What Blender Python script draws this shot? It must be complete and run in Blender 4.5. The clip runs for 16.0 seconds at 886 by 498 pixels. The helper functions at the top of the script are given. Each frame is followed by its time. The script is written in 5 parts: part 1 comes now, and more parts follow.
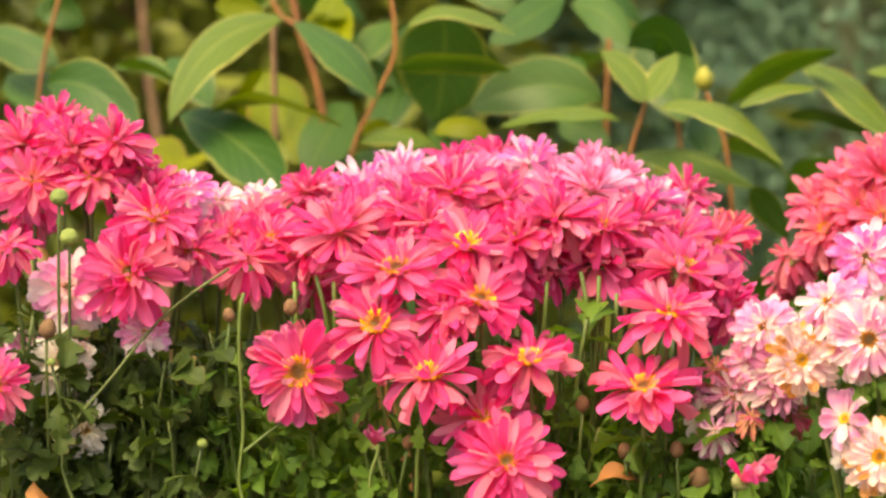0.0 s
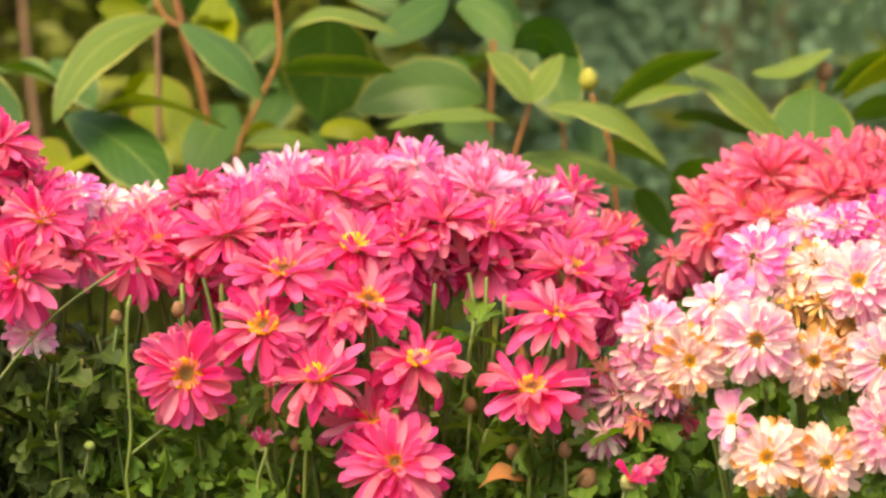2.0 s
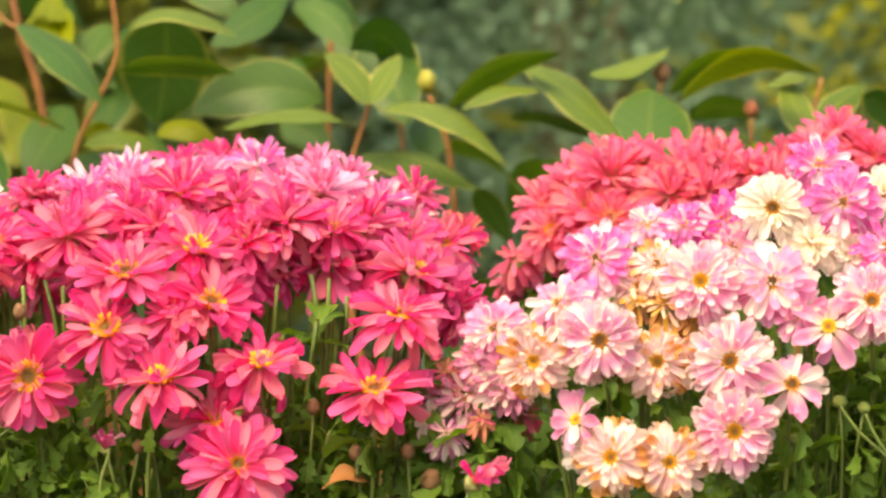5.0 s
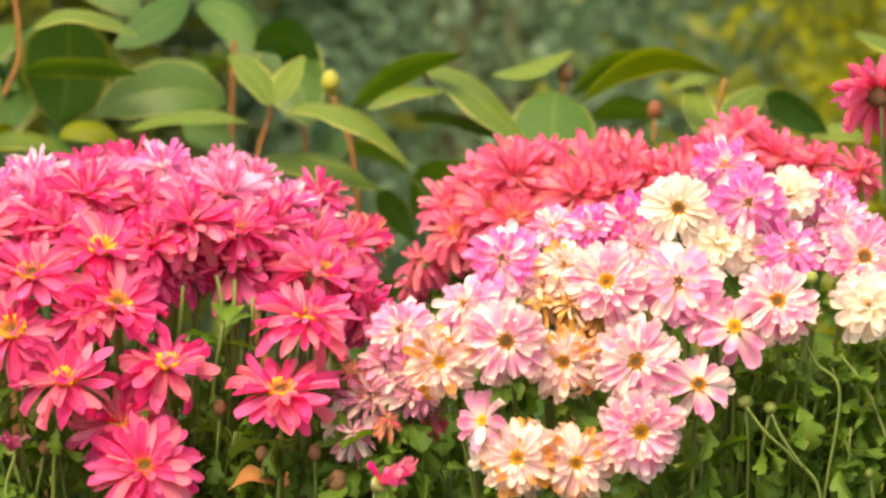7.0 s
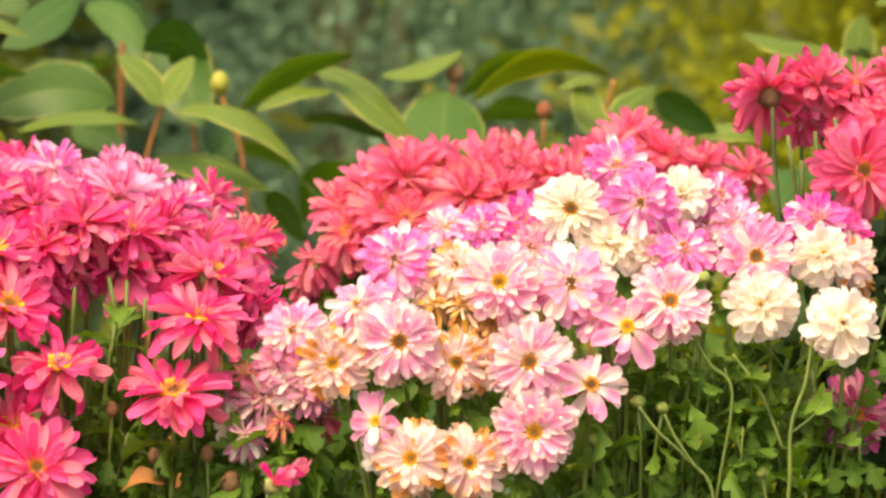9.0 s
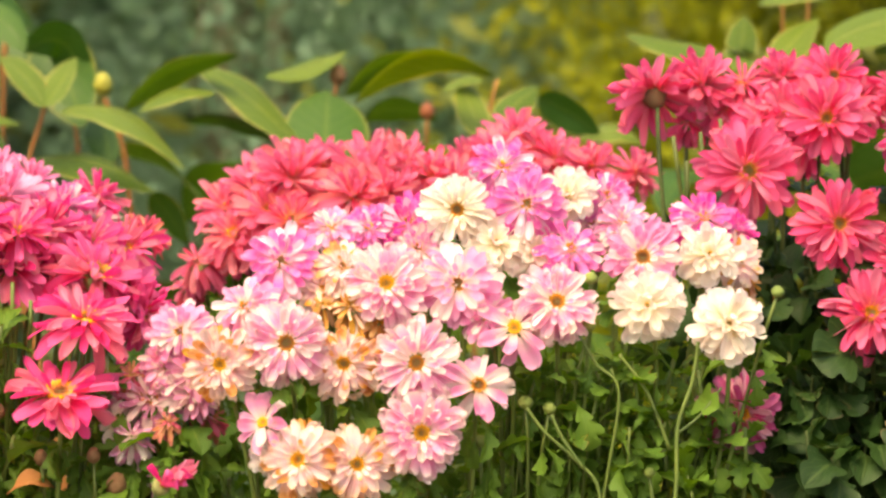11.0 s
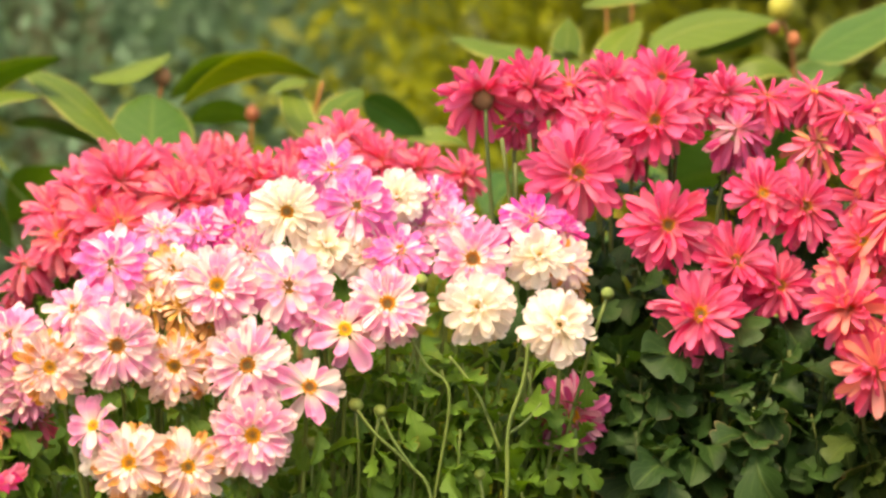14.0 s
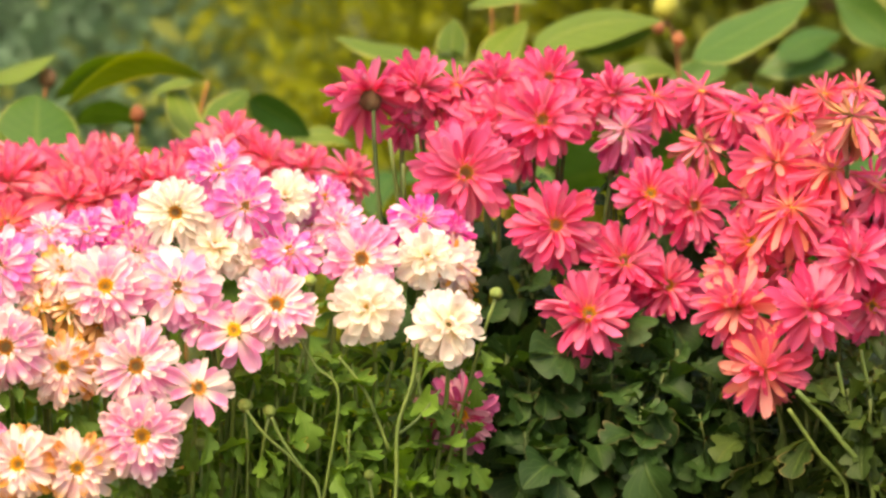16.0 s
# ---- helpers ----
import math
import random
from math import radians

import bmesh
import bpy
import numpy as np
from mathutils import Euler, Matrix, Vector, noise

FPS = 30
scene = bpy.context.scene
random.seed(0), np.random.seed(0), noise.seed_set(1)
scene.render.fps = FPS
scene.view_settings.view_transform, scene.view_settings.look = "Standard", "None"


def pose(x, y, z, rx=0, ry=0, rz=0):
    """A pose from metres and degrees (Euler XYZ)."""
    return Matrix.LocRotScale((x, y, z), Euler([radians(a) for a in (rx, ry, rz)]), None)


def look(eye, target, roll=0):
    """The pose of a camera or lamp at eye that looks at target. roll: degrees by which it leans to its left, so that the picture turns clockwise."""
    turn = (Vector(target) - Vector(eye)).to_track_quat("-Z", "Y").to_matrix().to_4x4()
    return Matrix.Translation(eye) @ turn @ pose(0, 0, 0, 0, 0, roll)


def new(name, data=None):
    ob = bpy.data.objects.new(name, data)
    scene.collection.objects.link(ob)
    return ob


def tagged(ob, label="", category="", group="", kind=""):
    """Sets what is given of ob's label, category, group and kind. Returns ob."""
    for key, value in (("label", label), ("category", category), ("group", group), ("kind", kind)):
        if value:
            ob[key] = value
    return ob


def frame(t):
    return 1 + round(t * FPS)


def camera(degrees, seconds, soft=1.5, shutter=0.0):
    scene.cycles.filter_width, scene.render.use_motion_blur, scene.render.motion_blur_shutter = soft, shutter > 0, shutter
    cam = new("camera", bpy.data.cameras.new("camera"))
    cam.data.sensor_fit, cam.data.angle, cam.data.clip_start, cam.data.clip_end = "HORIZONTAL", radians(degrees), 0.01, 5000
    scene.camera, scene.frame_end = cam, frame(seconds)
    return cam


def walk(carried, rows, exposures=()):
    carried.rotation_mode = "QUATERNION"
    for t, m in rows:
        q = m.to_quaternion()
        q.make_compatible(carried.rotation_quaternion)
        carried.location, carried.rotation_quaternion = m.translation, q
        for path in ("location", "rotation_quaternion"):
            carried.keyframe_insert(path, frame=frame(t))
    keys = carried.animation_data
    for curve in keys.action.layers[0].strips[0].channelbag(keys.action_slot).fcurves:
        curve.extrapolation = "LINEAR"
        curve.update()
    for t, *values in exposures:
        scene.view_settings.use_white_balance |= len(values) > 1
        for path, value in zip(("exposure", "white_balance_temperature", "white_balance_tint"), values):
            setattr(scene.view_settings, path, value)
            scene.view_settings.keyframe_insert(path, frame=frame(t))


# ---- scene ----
# The camera stands on a low stand some two and a half metres off and turns slowly to the right.
cam = camera(10.58, 16.0, soft=2.5)
cam.data.dof.use_dof = True
cam.data.dof.focus_distance = 2.36
cam.data.dof.aperture_fstop = 11.5
PATH = [
    (0, 0.0302, 86.237, 5.705),
    (0.5, 0.0279, 86.240, 5.283),
    (1, 0.0257, 86.242, 4.858),
    (1.5, 0.0237, 86.246, 4.481),
    (2, 0.0220, 86.253, 4.161),
    (2.5, 0.0200, 86.252, 3.783),
    (3, 0.0179, 86.255, 3.377),
    (3.5, 0.0159, 86.258, 3.010),
    (4, 0.0142, 86.262, 2.682),
    (4.5, 0.0125, 86.265, 2.363),
    (5, 0.0106, 86.266, 1.997),
    (7.5, 0.0020, 86.279, 0.369),
    (8, -0.0000, 86.280, -0.000),
    (8.5, -0.0020, 86.282, -0.385),
    (11, -0.0124, 86.296, -2.337),
    (11.5, -0.0145, 86.300, -2.742),
    (12, -0.0168, 86.304, -3.173),
    (12.5, -0.0185, 86.311, -3.496),
    (13, -0.0209, 86.315, -3.950),
    (13.5, -0.0229, 86.320, -4.335),
    (14, -0.0247, 86.323, -4.674),
    (14.5, -0.0267, 86.327, -5.043),
    (15, -0.0288, 86.327, -5.437),
    (15.5, -0.0308, 86.331, -5.822),
    (16, -0.0328, 86.328, -6.205),
]
walk(cam, [(t, pose(x, -2.45, 0.71, rx, 0, rz)) for t, x, rx, rz in PATH], [(0, 0.78, 8700, 9), (16, 0.78, 8700, 9)])

# ---- daylight: a warm hazy afternoon ----
SUN_ELEV, SUN_AZ = radians(58), radians(208)  # azimuth clockwise from +y
world = bpy.data.worlds.new("sky")
scene.world = world
world.use_nodes = True
wn = world.node_tree
sky = wn.nodes.new("ShaderNodeTexSky")
sky.sky_type = "NISHITA"
sky.sun_disc = False
sky.sun_elevation, sky.sun_rotation = SUN_ELEV, SUN_AZ
sky.dust_density = 4.0
wn.nodes["Background"].inputs[1].default_value = 0.29
wn.links.new(sky.outputs[0], wn.nodes["Background"].inputs[0])
lamp = bpy.data.lights.new("sun", "SUN")
lamp.energy, lamp.angle, lamp.color = 2.55, radians(26), (1.0, 0.86, 0.62)
sun = new("sun", lamp)
toward = Vector((math.sin(SUN_AZ) * math.cos(SUN_ELEV), math.cos(SUN_AZ) * math.cos(SUN_ELEV), math.sin(SUN_ELEV)))
sun.matrix_world = look(toward * 20, (0, 0, 0))

# ---- materials ----
def nodes_of(name):
    m = bpy.data.materials.new(name)
    m.use_nodes = True
    t = m.node_tree
    return m, t, t.nodes["Principled BSDF"], t.nodes["Material Output"]


def node(t, kind, **values):
    n = t.nodes.new(kind)
    for key, v in values.items():
        if key == "operation":
            n.operation = v
        elif key == "blend":
            n.data_type, n.blend_type = "RGBA", v
        else:
            n.inputs[int(key[1:])].default_value = v
    return n


def ramp(t, fac, stops):
    r = t.nodes.new("ShaderNodeValToRGB")
    e = r.color_ramp.elements
    while len(e) < len(stops):
        e.new(0.5)
    for el, (p, c) in zip(e, stops):
        el.position, el.color = p, (*c, 1) if len(c) == 3 else c
    t.links.new(fac, r.inputs[0])
    return r.outputs[0]


def any_random(t):
    """A number for each piece: of the object, or of the island in a joined mesh."""
    a, b = t.nodes.new("ShaderNodeObjectInfo"), t.nodes.new("ShaderNodeNewGeometry")
    s = node(t, "ShaderNodeMath", operation="ADD")
    t.links.new(a.outputs["Random"], s.inputs[0])
    t.links.new(b.outputs["Random Per Island"], s.inputs[1])
    f = node(t, "ShaderNodeMath", operation="FRACT")
    t.links.new(s.outputs[0], f.inputs[0])
    return f.outputs[0]


def mix(t, blend, fac, a, b):
    m = node(t, "ShaderNodeMix", blend=blend)
    for i, v in ((0, fac), (6, a), (7, b)):
        if isinstance(v, bpy.types.NodeSocket):
            t.links.new(v, m.inputs[i])
        else:
            m.inputs[i].default_value = v if i == 0 else (*v, 1)
    return m.outputs[2]


def math_of(t, op, a, b=0.0):
    m = node(t, "ShaderNodeMath", operation=op)
    for i, v in ((0, a), (1, b)):
        if isinstance(v, bpy.types.NodeSocket):
            t.links.new(v, m.inputs[i])
        else:
            m.inputs[i].default_value = v
    return m.outputs[0]


def thin(t, bsdf, out, colour, amount, tint):
    """Light that shines through a thin leaf or petal."""
    tr = t.nodes.new("ShaderNodeBsdfTranslucent")
    t.links.new(mix(t, "MULTIPLY", 1.0, colour, tint), tr.inputs[0])
    sh = t.nodes.new("ShaderNodeMixShader")
    sh.inputs[0].default_value = amount
    t.links.new(bsdf.outputs[0], sh.inputs[1])
    t.links.new(tr.outputs[0], sh.inputs[2])
    t.links.new(sh.outputs[0], out.inputs[0])


def petal_material(name, stops, other, share, through_it=0.47, shift=0.018, other_from=0.0):
    """stops: colours from the petal's foot to its tip. other: a second look that a share of the petals takes on, from some way up the petal."""
    m, t, p, out = nodes_of(name)
    uv = t.nodes.new("ShaderNodeUVMap")
    xyz = t.nodes.new("ShaderNodeSeparateXYZ")
    t.links.new(uv.outputs[0], xyz.inputs[0])
    rnd = any_random(t)
    wob = node(t, "ShaderNodeTexNoise", _2=3.0, _3=3.0)
    tc = t.nodes.new("ShaderNodeTexCoord")
    t.links.new(tc.outputs["Object"], wob.inputs[0])
    wob.inputs[2].default_value = 60.0
    along = math_of(t, "ADD", xyz.outputs[1], math_of(t, "MULTIPLY", math_of(t, "SUBTRACT", wob.outputs[0], 0.5), 0.5))
    col = ramp(t, along, stops)
    # second look, petal by petal
    pick = math_of(t, "LESS_THAN", rnd, share)
    rise = ramp(t, math_of(t, "ADD", along, math_of(t, "MULTIPLY", math_of(t, "FRACT", math_of(t, "MULTIPLY", rnd, 7.3)), 0.3)),
                [(other_from, (0, 0, 0)), (min(other_from + 0.35, 1), (1, 1, 1))])
    col = mix(t, "MIX", math_of(t, "MULTIPLY", pick, rise), col, other)
    # fine veins along the petal
    sc = t.nodes.new("ShaderNodeMapping")
    sc.inputs["Scale"].default_value = (9.0, 0.7, 1.0)
    t.links.new(uv.outputs[0], sc.inputs[0])
    vein = node(t, "ShaderNodeTexNoise", _2=2.5, _3=2.0)
    t.links.new(sc.outputs[0], vein.inputs[0])
    veins = ramp(t, vein.outputs[0], [(0.3, (0.88, 0.83, 0.85)), (0.62, (1, 1, 1))])
    col = mix(t, "MULTIPLY", 0.8, col, veins)
    hsv = t.nodes.new("ShaderNodeHueSaturation")
    t.links.new(col, hsv.inputs["Color"])
    r2 = math_of(t, "FRACT", math_of(t, "MULTIPLY", rnd, 13.7))
    t.links.new(math_of(t, "ADD", math_of(t, "MULTIPLY", r2, shift), 0.5 - shift / 2), hsv.inputs["Hue"])
    r3 = math_of(t, "FRACT", math_of(t, "MULTIPLY", rnd, 29.1))
    t.links.new(math_of(t, "ADD", math_of(t, "MULTIPLY", r3, 0.22), 0.87), hsv.inputs["Value"])
    t.links.new(math_of(t, "ADD", math_of(t, "MULTIPLY", r2, 0.2), 0.93), hsv.inputs["Saturation"])
    t.links.new(hsv.outputs[0], p.inputs["Base Color"])
    p.inputs["Roughness"].default_value = 0.55
    p.inputs["Specular IOR Level"].default_value = 0.18
    b = t.nodes.new("ShaderNodeBump")
    b.inputs["Strength"].default_value, b.inputs["Distance"].default_value = 0.35, 0.0006
    t.links.new(vein.outputs[0], b.inputs["Height"])
    t.links.new(b.outputs[0], p.inputs["Normal"])
    thin(t, p, out, hsv.outputs[0], through_it, (1.0, 0.9, 0.9))
    return m


def leaf_material(name, dark, light, rib, rough, through_it, tint, spec=0.5, dry_lit_edge=(0.25, 0.14, 0.03), dry_lit_share=0.1):
    m, t, p, out = nodes_of(name)
    uv = t.nodes.new("ShaderNodeUVMap")
    xyz = t.nodes.new("ShaderNodeSeparateXYZ")
    t.links.new(uv.outputs[0], xyz.inputs[0])
    rnd = any_random(t)
    tc = t.nodes.new("ShaderNodeTexCoord")
    n1 = node(t, "ShaderNodeTexNoise", _2=55.0, _3=4.0)
    t.links.new(tc.outputs["Object"], n1.inputs[0])
    body = mix(t, "MIX", ramp(t, math_of(t, "ADD", math_of(t, "MULTIPLY", rnd, 0.7), math_of(t, "MULTIPLY", n1.outputs[0], 0.35)),
                              [(0.1, (0, 0, 0)), (0.95, (1, 1, 1))]), dark, light)
    # midrib and slanting side veins
    off = math_of(t, "ABSOLUTE", math_of(t, "SUBTRACT", xyz.outputs[0], 0.5))
    mid = ramp(t, off, [(0.0, (1, 1, 1)), (0.045, (0, 0, 0))])
    slant = math_of(t, "SINE", math_of(t, "MULTIPLY", math_of(t, "SUBTRACT", xyz.outputs[1], math_of(t, "MULTIPLY", off, 0.7)), 44.0))
    side = ramp(t, slant, [(0.86, (0, 0, 0)), (1.0, (1, 1, 1))])
    veins = math_of(t, "MAXIMUM", mid, math_of(t, "MULTIPLY", side, 0.4))
    col = mix(t, "MIX", math_of(t, "MULTIPLY", veins, 0.7), body, rib)
    # dry edges on some leaves; on camellias, lit rims painted pale yellow
    edge = ramp(t, math_of(t, "ADD", off, math_of(t, "MULTIPLY", n1.outputs[0], 0.12)), [(0.49, (0, 0, 0)), (0.585, (1, 1, 1))])
    pick = math_of(t, "LESS_THAN", math_of(t, "FRACT", math_of(t, "MULTIPLY", rnd, 17.3)), dry_lit_share)
    col = mix(t, "MIX", math_of(t, "MULTIPLY", edge, pick), col, dry_lit_edge)
    t.links.new(col, p.inputs["Base Color"])
    p.inputs["Roughness"].default_value = rough
    p.inputs["Specular IOR Level"].default_value = spec
    b = t.nodes.new("ShaderNodeBump")
    b.inputs["Strength"].default_value, b.inputs["Distance"].default_value = 0.5, 0.0008
    t.links.new(math_of(t, "ADD", veins, math_of(t, "MULTIPLY", n1.outputs[0], 0.6)), b.inputs["Height"])
    t.links.new(b.outputs[0], p.inputs["Normal"])
    thin(t, p, out, col, through_it, tint)
    return m


def plain_material(name, a, b, scale, rough=0.7, bump=0.4, dist=0.001):
    m, t, p, out = nodes_of(name)
    tc = t.nodes.new("ShaderNodeTexCoord")
    n1, n2 = node(t, "ShaderNodeTexNoise", _2=scale, _3=5.0), node(t, "ShaderNodeTexNoise", _2=scale * 0.13, _3=3.0)
    for n in (n1, n2):
        t.links.new(tc.outputs["Object"], n.inputs[0])
    f = math_of(t, "ADD", math_of(t, "MULTIPLY", n1.outputs[0], 0.6), math_of(t, "MULTIPLY", n2.outputs[0], 0.4))
    f = math_of(t, "ADD", f, math_of(t, "MULTIPLY", math_of(t, "SUBTRACT", any_random(t), 0.5), 0.2))
    t.links.new(ramp(t, f, [(0.3, a), (0.7, b)]), p.inputs["Base Color"])
    p.inputs["Roughness"].default_value = rough
    bp = t.nodes.new("ShaderNodeBump")
    bp.inputs["Strength"].default_value, bp.inputs["Distance"].default_value = bump, dist
    t.links.new(n1.outputs[0], bp.inputs["Height"])
    t.links.new(bp.outputs[0], p.inputs["Normal"])
    return m


PETAL = {
    "pink": petal_material("pink_petal", [(0.0, (0.78, 0.24, 0.25)), (0.25, (0.80, 0.112, 0.295)), (1.0, (0.80, 0.134, 0.370))], (0.83, 0.27, 0.39), 0.34, 0.56),
    "pale": petal_material("pale_pink_petal", [(0.0, (0.84, 0.56, 0.48)), (0.4, (0.83, 0.22, 0.41)), (1.0, (0.83, 0.31, 0.54))], (0.84, 0.46, 0.66), 0.32, 0.54),
    "red": petal_material("coral_pink_petal", [(0.0, (0.77, 0.28, 0.23)), (0.3, (0.78, 0.124, 0.255)), (1.0, (0.78, 0.148, 0.320))], (0.79, 0.22, 0.34), 0.28, 0.52),
    "rose": petal_material("rose_petal", [(0.0, (0.82, 0.33, 0.26)), (0.3, (0.82, 0.170, 0.300)), (1.0, (0.82, 0.216, 0.375))], (0.84, 0.29, 0.35), 0.30, 0.54),
    "coral": petal_material("coral_petal", [(0.0, (0.80, 0.35, 0.21)), (0.4, (0.78, 0.145, 0.235)), (1.0, (0.78, 0.155, 0.29))], (0.84, 0.33, 0.28), 0.24, 0.54),
    "blush": petal_material("blush_petal", [(0.0, (0.90, 0.83, 0.60)), (0.25, (0.90, 0.72, 0.76)), (0.6, (0.89, 0.38, 0.66)), (1.0, (0.90, 0.52, 0.74))], (0.91, 0.84, 0.80), 0.32, 0.58),
    "aged": petal_material("aged_petal", [(0.0, (0.90, 0.83, 0.60)), (0.4, (0.90, 0.68, 0.74)), (0.75, (0.91, 0.80, 0.77)), (1.0, (0.90, 0.77, 0.62))], (0.82, 0.47, 0.16), 0.32, 0.55, other_from=0.55),
    "creamtip": petal_material("cream_tipped_petal", [(0.0, (0.90, 0.84, 0.62)), (0.25, (0.90, 0.62, 0.74)), (0.55, (0.89, 0.39, 0.66)), (0.85, (0.91, 0.66, 0.76)), (1.0, (0.93, 0.87, 0.80))], (0.93, 0.87, 0.82), 0.30, 0.56),
    "cream": petal_material("cream_petal", [(0.0, (0.88, 0.85, 0.55)), (0.4, (0.94, 0.93, 0.80)), (1.0, (0.94, 0.93, 0.87))], (0.92, 0.86, 0.80), 0.10, 0.58),
    "magenta": petal_material("magenta_petal", [(0.0, (0.87, 0.80, 0.72)), (0.3, (0.86, 0.44, 0.66)), (0.7, (0.82, 0.17, 0.53)), (1.0, (0.84, 0.34, 0.62))], (0.87, 0.70, 0.78), 0.32, 0.52),
    "fuchsia": petal_material("fuchsia_petal", [(0.0, (0.87, 0.70, 0.72)), (0.3, (0.85, 0.30, 0.58)), (0.7, (0.80, 0.11, 0.45)), (1.0, (0.82, 0.18, 0.52))], (0.87, 0.62, 0.74), 0.2, 0.52),
    "mauve": petal_material("mauve_petal", [(0.0, (0.78, 0.56, 0.50)), (0.4, (0.76, 0.38, 0.52)), (1.0, (0.72, 0.32, 0.54))], (0.78, 0.64, 0.62), 0.4),
    "plum": petal_material("plum_petal", [(0.0, (0.60, 0.26, 0.26)), (0.4, (0.62, 0.12, 0.26)), (1.0, (0.58, 0.13, 0.32))], (0.66, 0.34, 0.44), 0.3),
    "tan": petal_material("tan_petal", [(0.0, (0.34, 0.18, 0.05)), (0.5, (0.55, 0.30, 0.09)), (1.0, (0.62, 0.36, 0.14))], (0.85, 0.60, 0.42), 0.22, 0.3),
    "dry": petal_material("dry_petal", [(0.0, (0.36, 0.20, 0.09)), (0.5, (0.50, 0.24, 0.13)), (1.0, (0.52, 0.19, 0.17))], (0.74, 0.18, 0.28), 0.40, 0.2),
}

def disc_material():
    """Open golden florets at the rim, tight brownish ones in the middle, more or less of them from flower to flower."""
    m, t, p, out = nodes_of("golden_disc")
    tc = t.nodes.new("ShaderNodeTexCoord")
    xyz = t.nodes.new("ShaderNodeSeparateXYZ")
    t.links.new(tc.outputs["Object"], xyz.inputs[0])
    r = math_of(t, "SQRT", math_of(t, "ADD", math_of(t, "POWER", xyz.outputs[0], 2.0), math_of(t, "POWER", xyz.outputs[1], 2.0)))
    info = t.nodes.new("ShaderNodeObjectInfo")
    n1 = node(t, "ShaderNodeTexNoise", _2=9.0, _3=2.0)
    t.links.new(tc.outputs["Object"], n1.inputs[0])
    f = math_of(t, "ADD", math_of(t, "ADD", math_of(t, "MULTIPLY", r, 0.75), math_of(t, "MULTIPLY", info.outputs["Random"], 0.45)), math_of(t, "MULTIPLY", math_of(t, "SUBTRACT", n1.outputs[0], 0.5), 0.5))
    t.links.new(ramp(t, f, [(0.32, (0.20, 0.058, 0.025)), (0.54, (0.42, 0.15, 0.02)), (0.74, (0.68, 0.29, 0.012)), (1.0, (0.82, 0.44, 0.02))]), p.inputs["Base Color"])
    p.inputs["Roughness"].default_value = 0.8
    return m


DISC = disc_material()
STEM = plain_material("stem_green", (0.045, 0.085, 0.014), (0.125, 0.175, 0.030), 90.0, 0.6)
# Darker stem green for the plants that carry the darker leaves.
DARK_STEM = plain_material("dark_stem_green", (0.030, 0.055, 0.010), (0.085, 0.115, 0.022), 90.0, 0.65)
CALYX = plain_material("calyx_green", (0.12, 0.17, 0.04), (0.24, 0.24, 0.08), 200.0, 0.6)
BUD = plain_material("bud_green", (0.10, 0.16, 0.03), (0.22, 0.27, 0.05), 260.0, 0.6)
BROWN_BUD = plain_material("brown_bud", (0.09, 0.055, 0.020), (0.22, 0.105, 0.045), 260.0, 0.7)
GOLD_BUD = plain_material("yellow_bud", (0.19, 0.21, 0.025), (0.40, 0.36, 0.04), 90.0, 0.5)
RED_BUD = plain_material("red_bud", (0.20, 0.05, 0.025), (0.38, 0.13, 0.04), 120.0, 0.5)
MUM_LEAF = leaf_material("chrysanthemum_leaf", (0.052, 0.125, 0.018), (0.150, 0.275, 0.040), (0.17, 0.28, 0.05), 0.50, 0.46, (0.95, 1.0, 0.25), 0.22)
# The flowers' shade is put into a darker green here; brown edges are dry.
SHADE_DARK_LEAF = leaf_material("shade_dark_chrysanthemum_leaf", (0.011, 0.034, 0.008), (0.032, 0.076, 0.018), (0.08, 0.13, 0.035), 0.50, 0.28, (0.95, 1.0, 0.3), 0.20, (0.13, 0.10, 0.045), 0.2)
# Darker copy of the chrysanthemum leaf: shade is put into its green.
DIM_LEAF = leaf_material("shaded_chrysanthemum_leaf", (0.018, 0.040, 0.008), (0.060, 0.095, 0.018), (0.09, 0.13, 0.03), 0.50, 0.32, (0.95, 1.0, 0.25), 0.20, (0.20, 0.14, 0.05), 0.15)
# Paler copy of the camellia leaf: light on upper faces is put into colour.
LIT_LEAF = leaf_material("lit_camellia_leaf", (0.060, 0.115, 0.014), (0.120, 0.178, 0.022), (0.22, 0.25, 0.05), 0.40, 0.34, (1.0, 1.0, 0.08), 0.28, (0.46, 0.42, 0.12), 0.8)
BROAD_LEAF = leaf_material("camellia_leaf", (0.024, 0.080, 0.014), (0.062, 0.132, 0.022), (0.10, 0.16, 0.03), 0.40, 0.34, (1.0, 1.0, 0.08), 0.28, (0.30, 0.30, 0.08), 0.5)
DRY_LEAF = leaf_material("dry_leaf", (0.28, 0.11, 0.03), (0.48, 0.22, 0.06), (0.40, 0.2, 0.08), 0.7, 0.2, (1.0, 0.8, 0.4))
# Yellow-green camellia leaves, more see-through than the others.
GOLD_LEAF = leaf_material("yellow_green_leaf", (0.13, 0.18, 0.006), (0.24, 0.27, 0.010), (0.27, 0.29, 0.03), 0.4, 0.50, (1.0, 1.0, 0.05), 0.25)
TWIG = plain_material("red_brown_twig", (0.15, 0.055, 0.013), (0.31, 0.13, 0.030), 60.0, 0.65)
BARK = plain_material("brown_bark", (0.10, 0.055, 0.025), (0.22, 0.13, 0.065), 40.0, 0.85, 0.8, 0.003)
SOIL = plain_material("dark_soil", (0.035, 0.022, 0.012), (0.10, 0.065, 0.035), 30.0, 0.95, 1.0, 0.01)
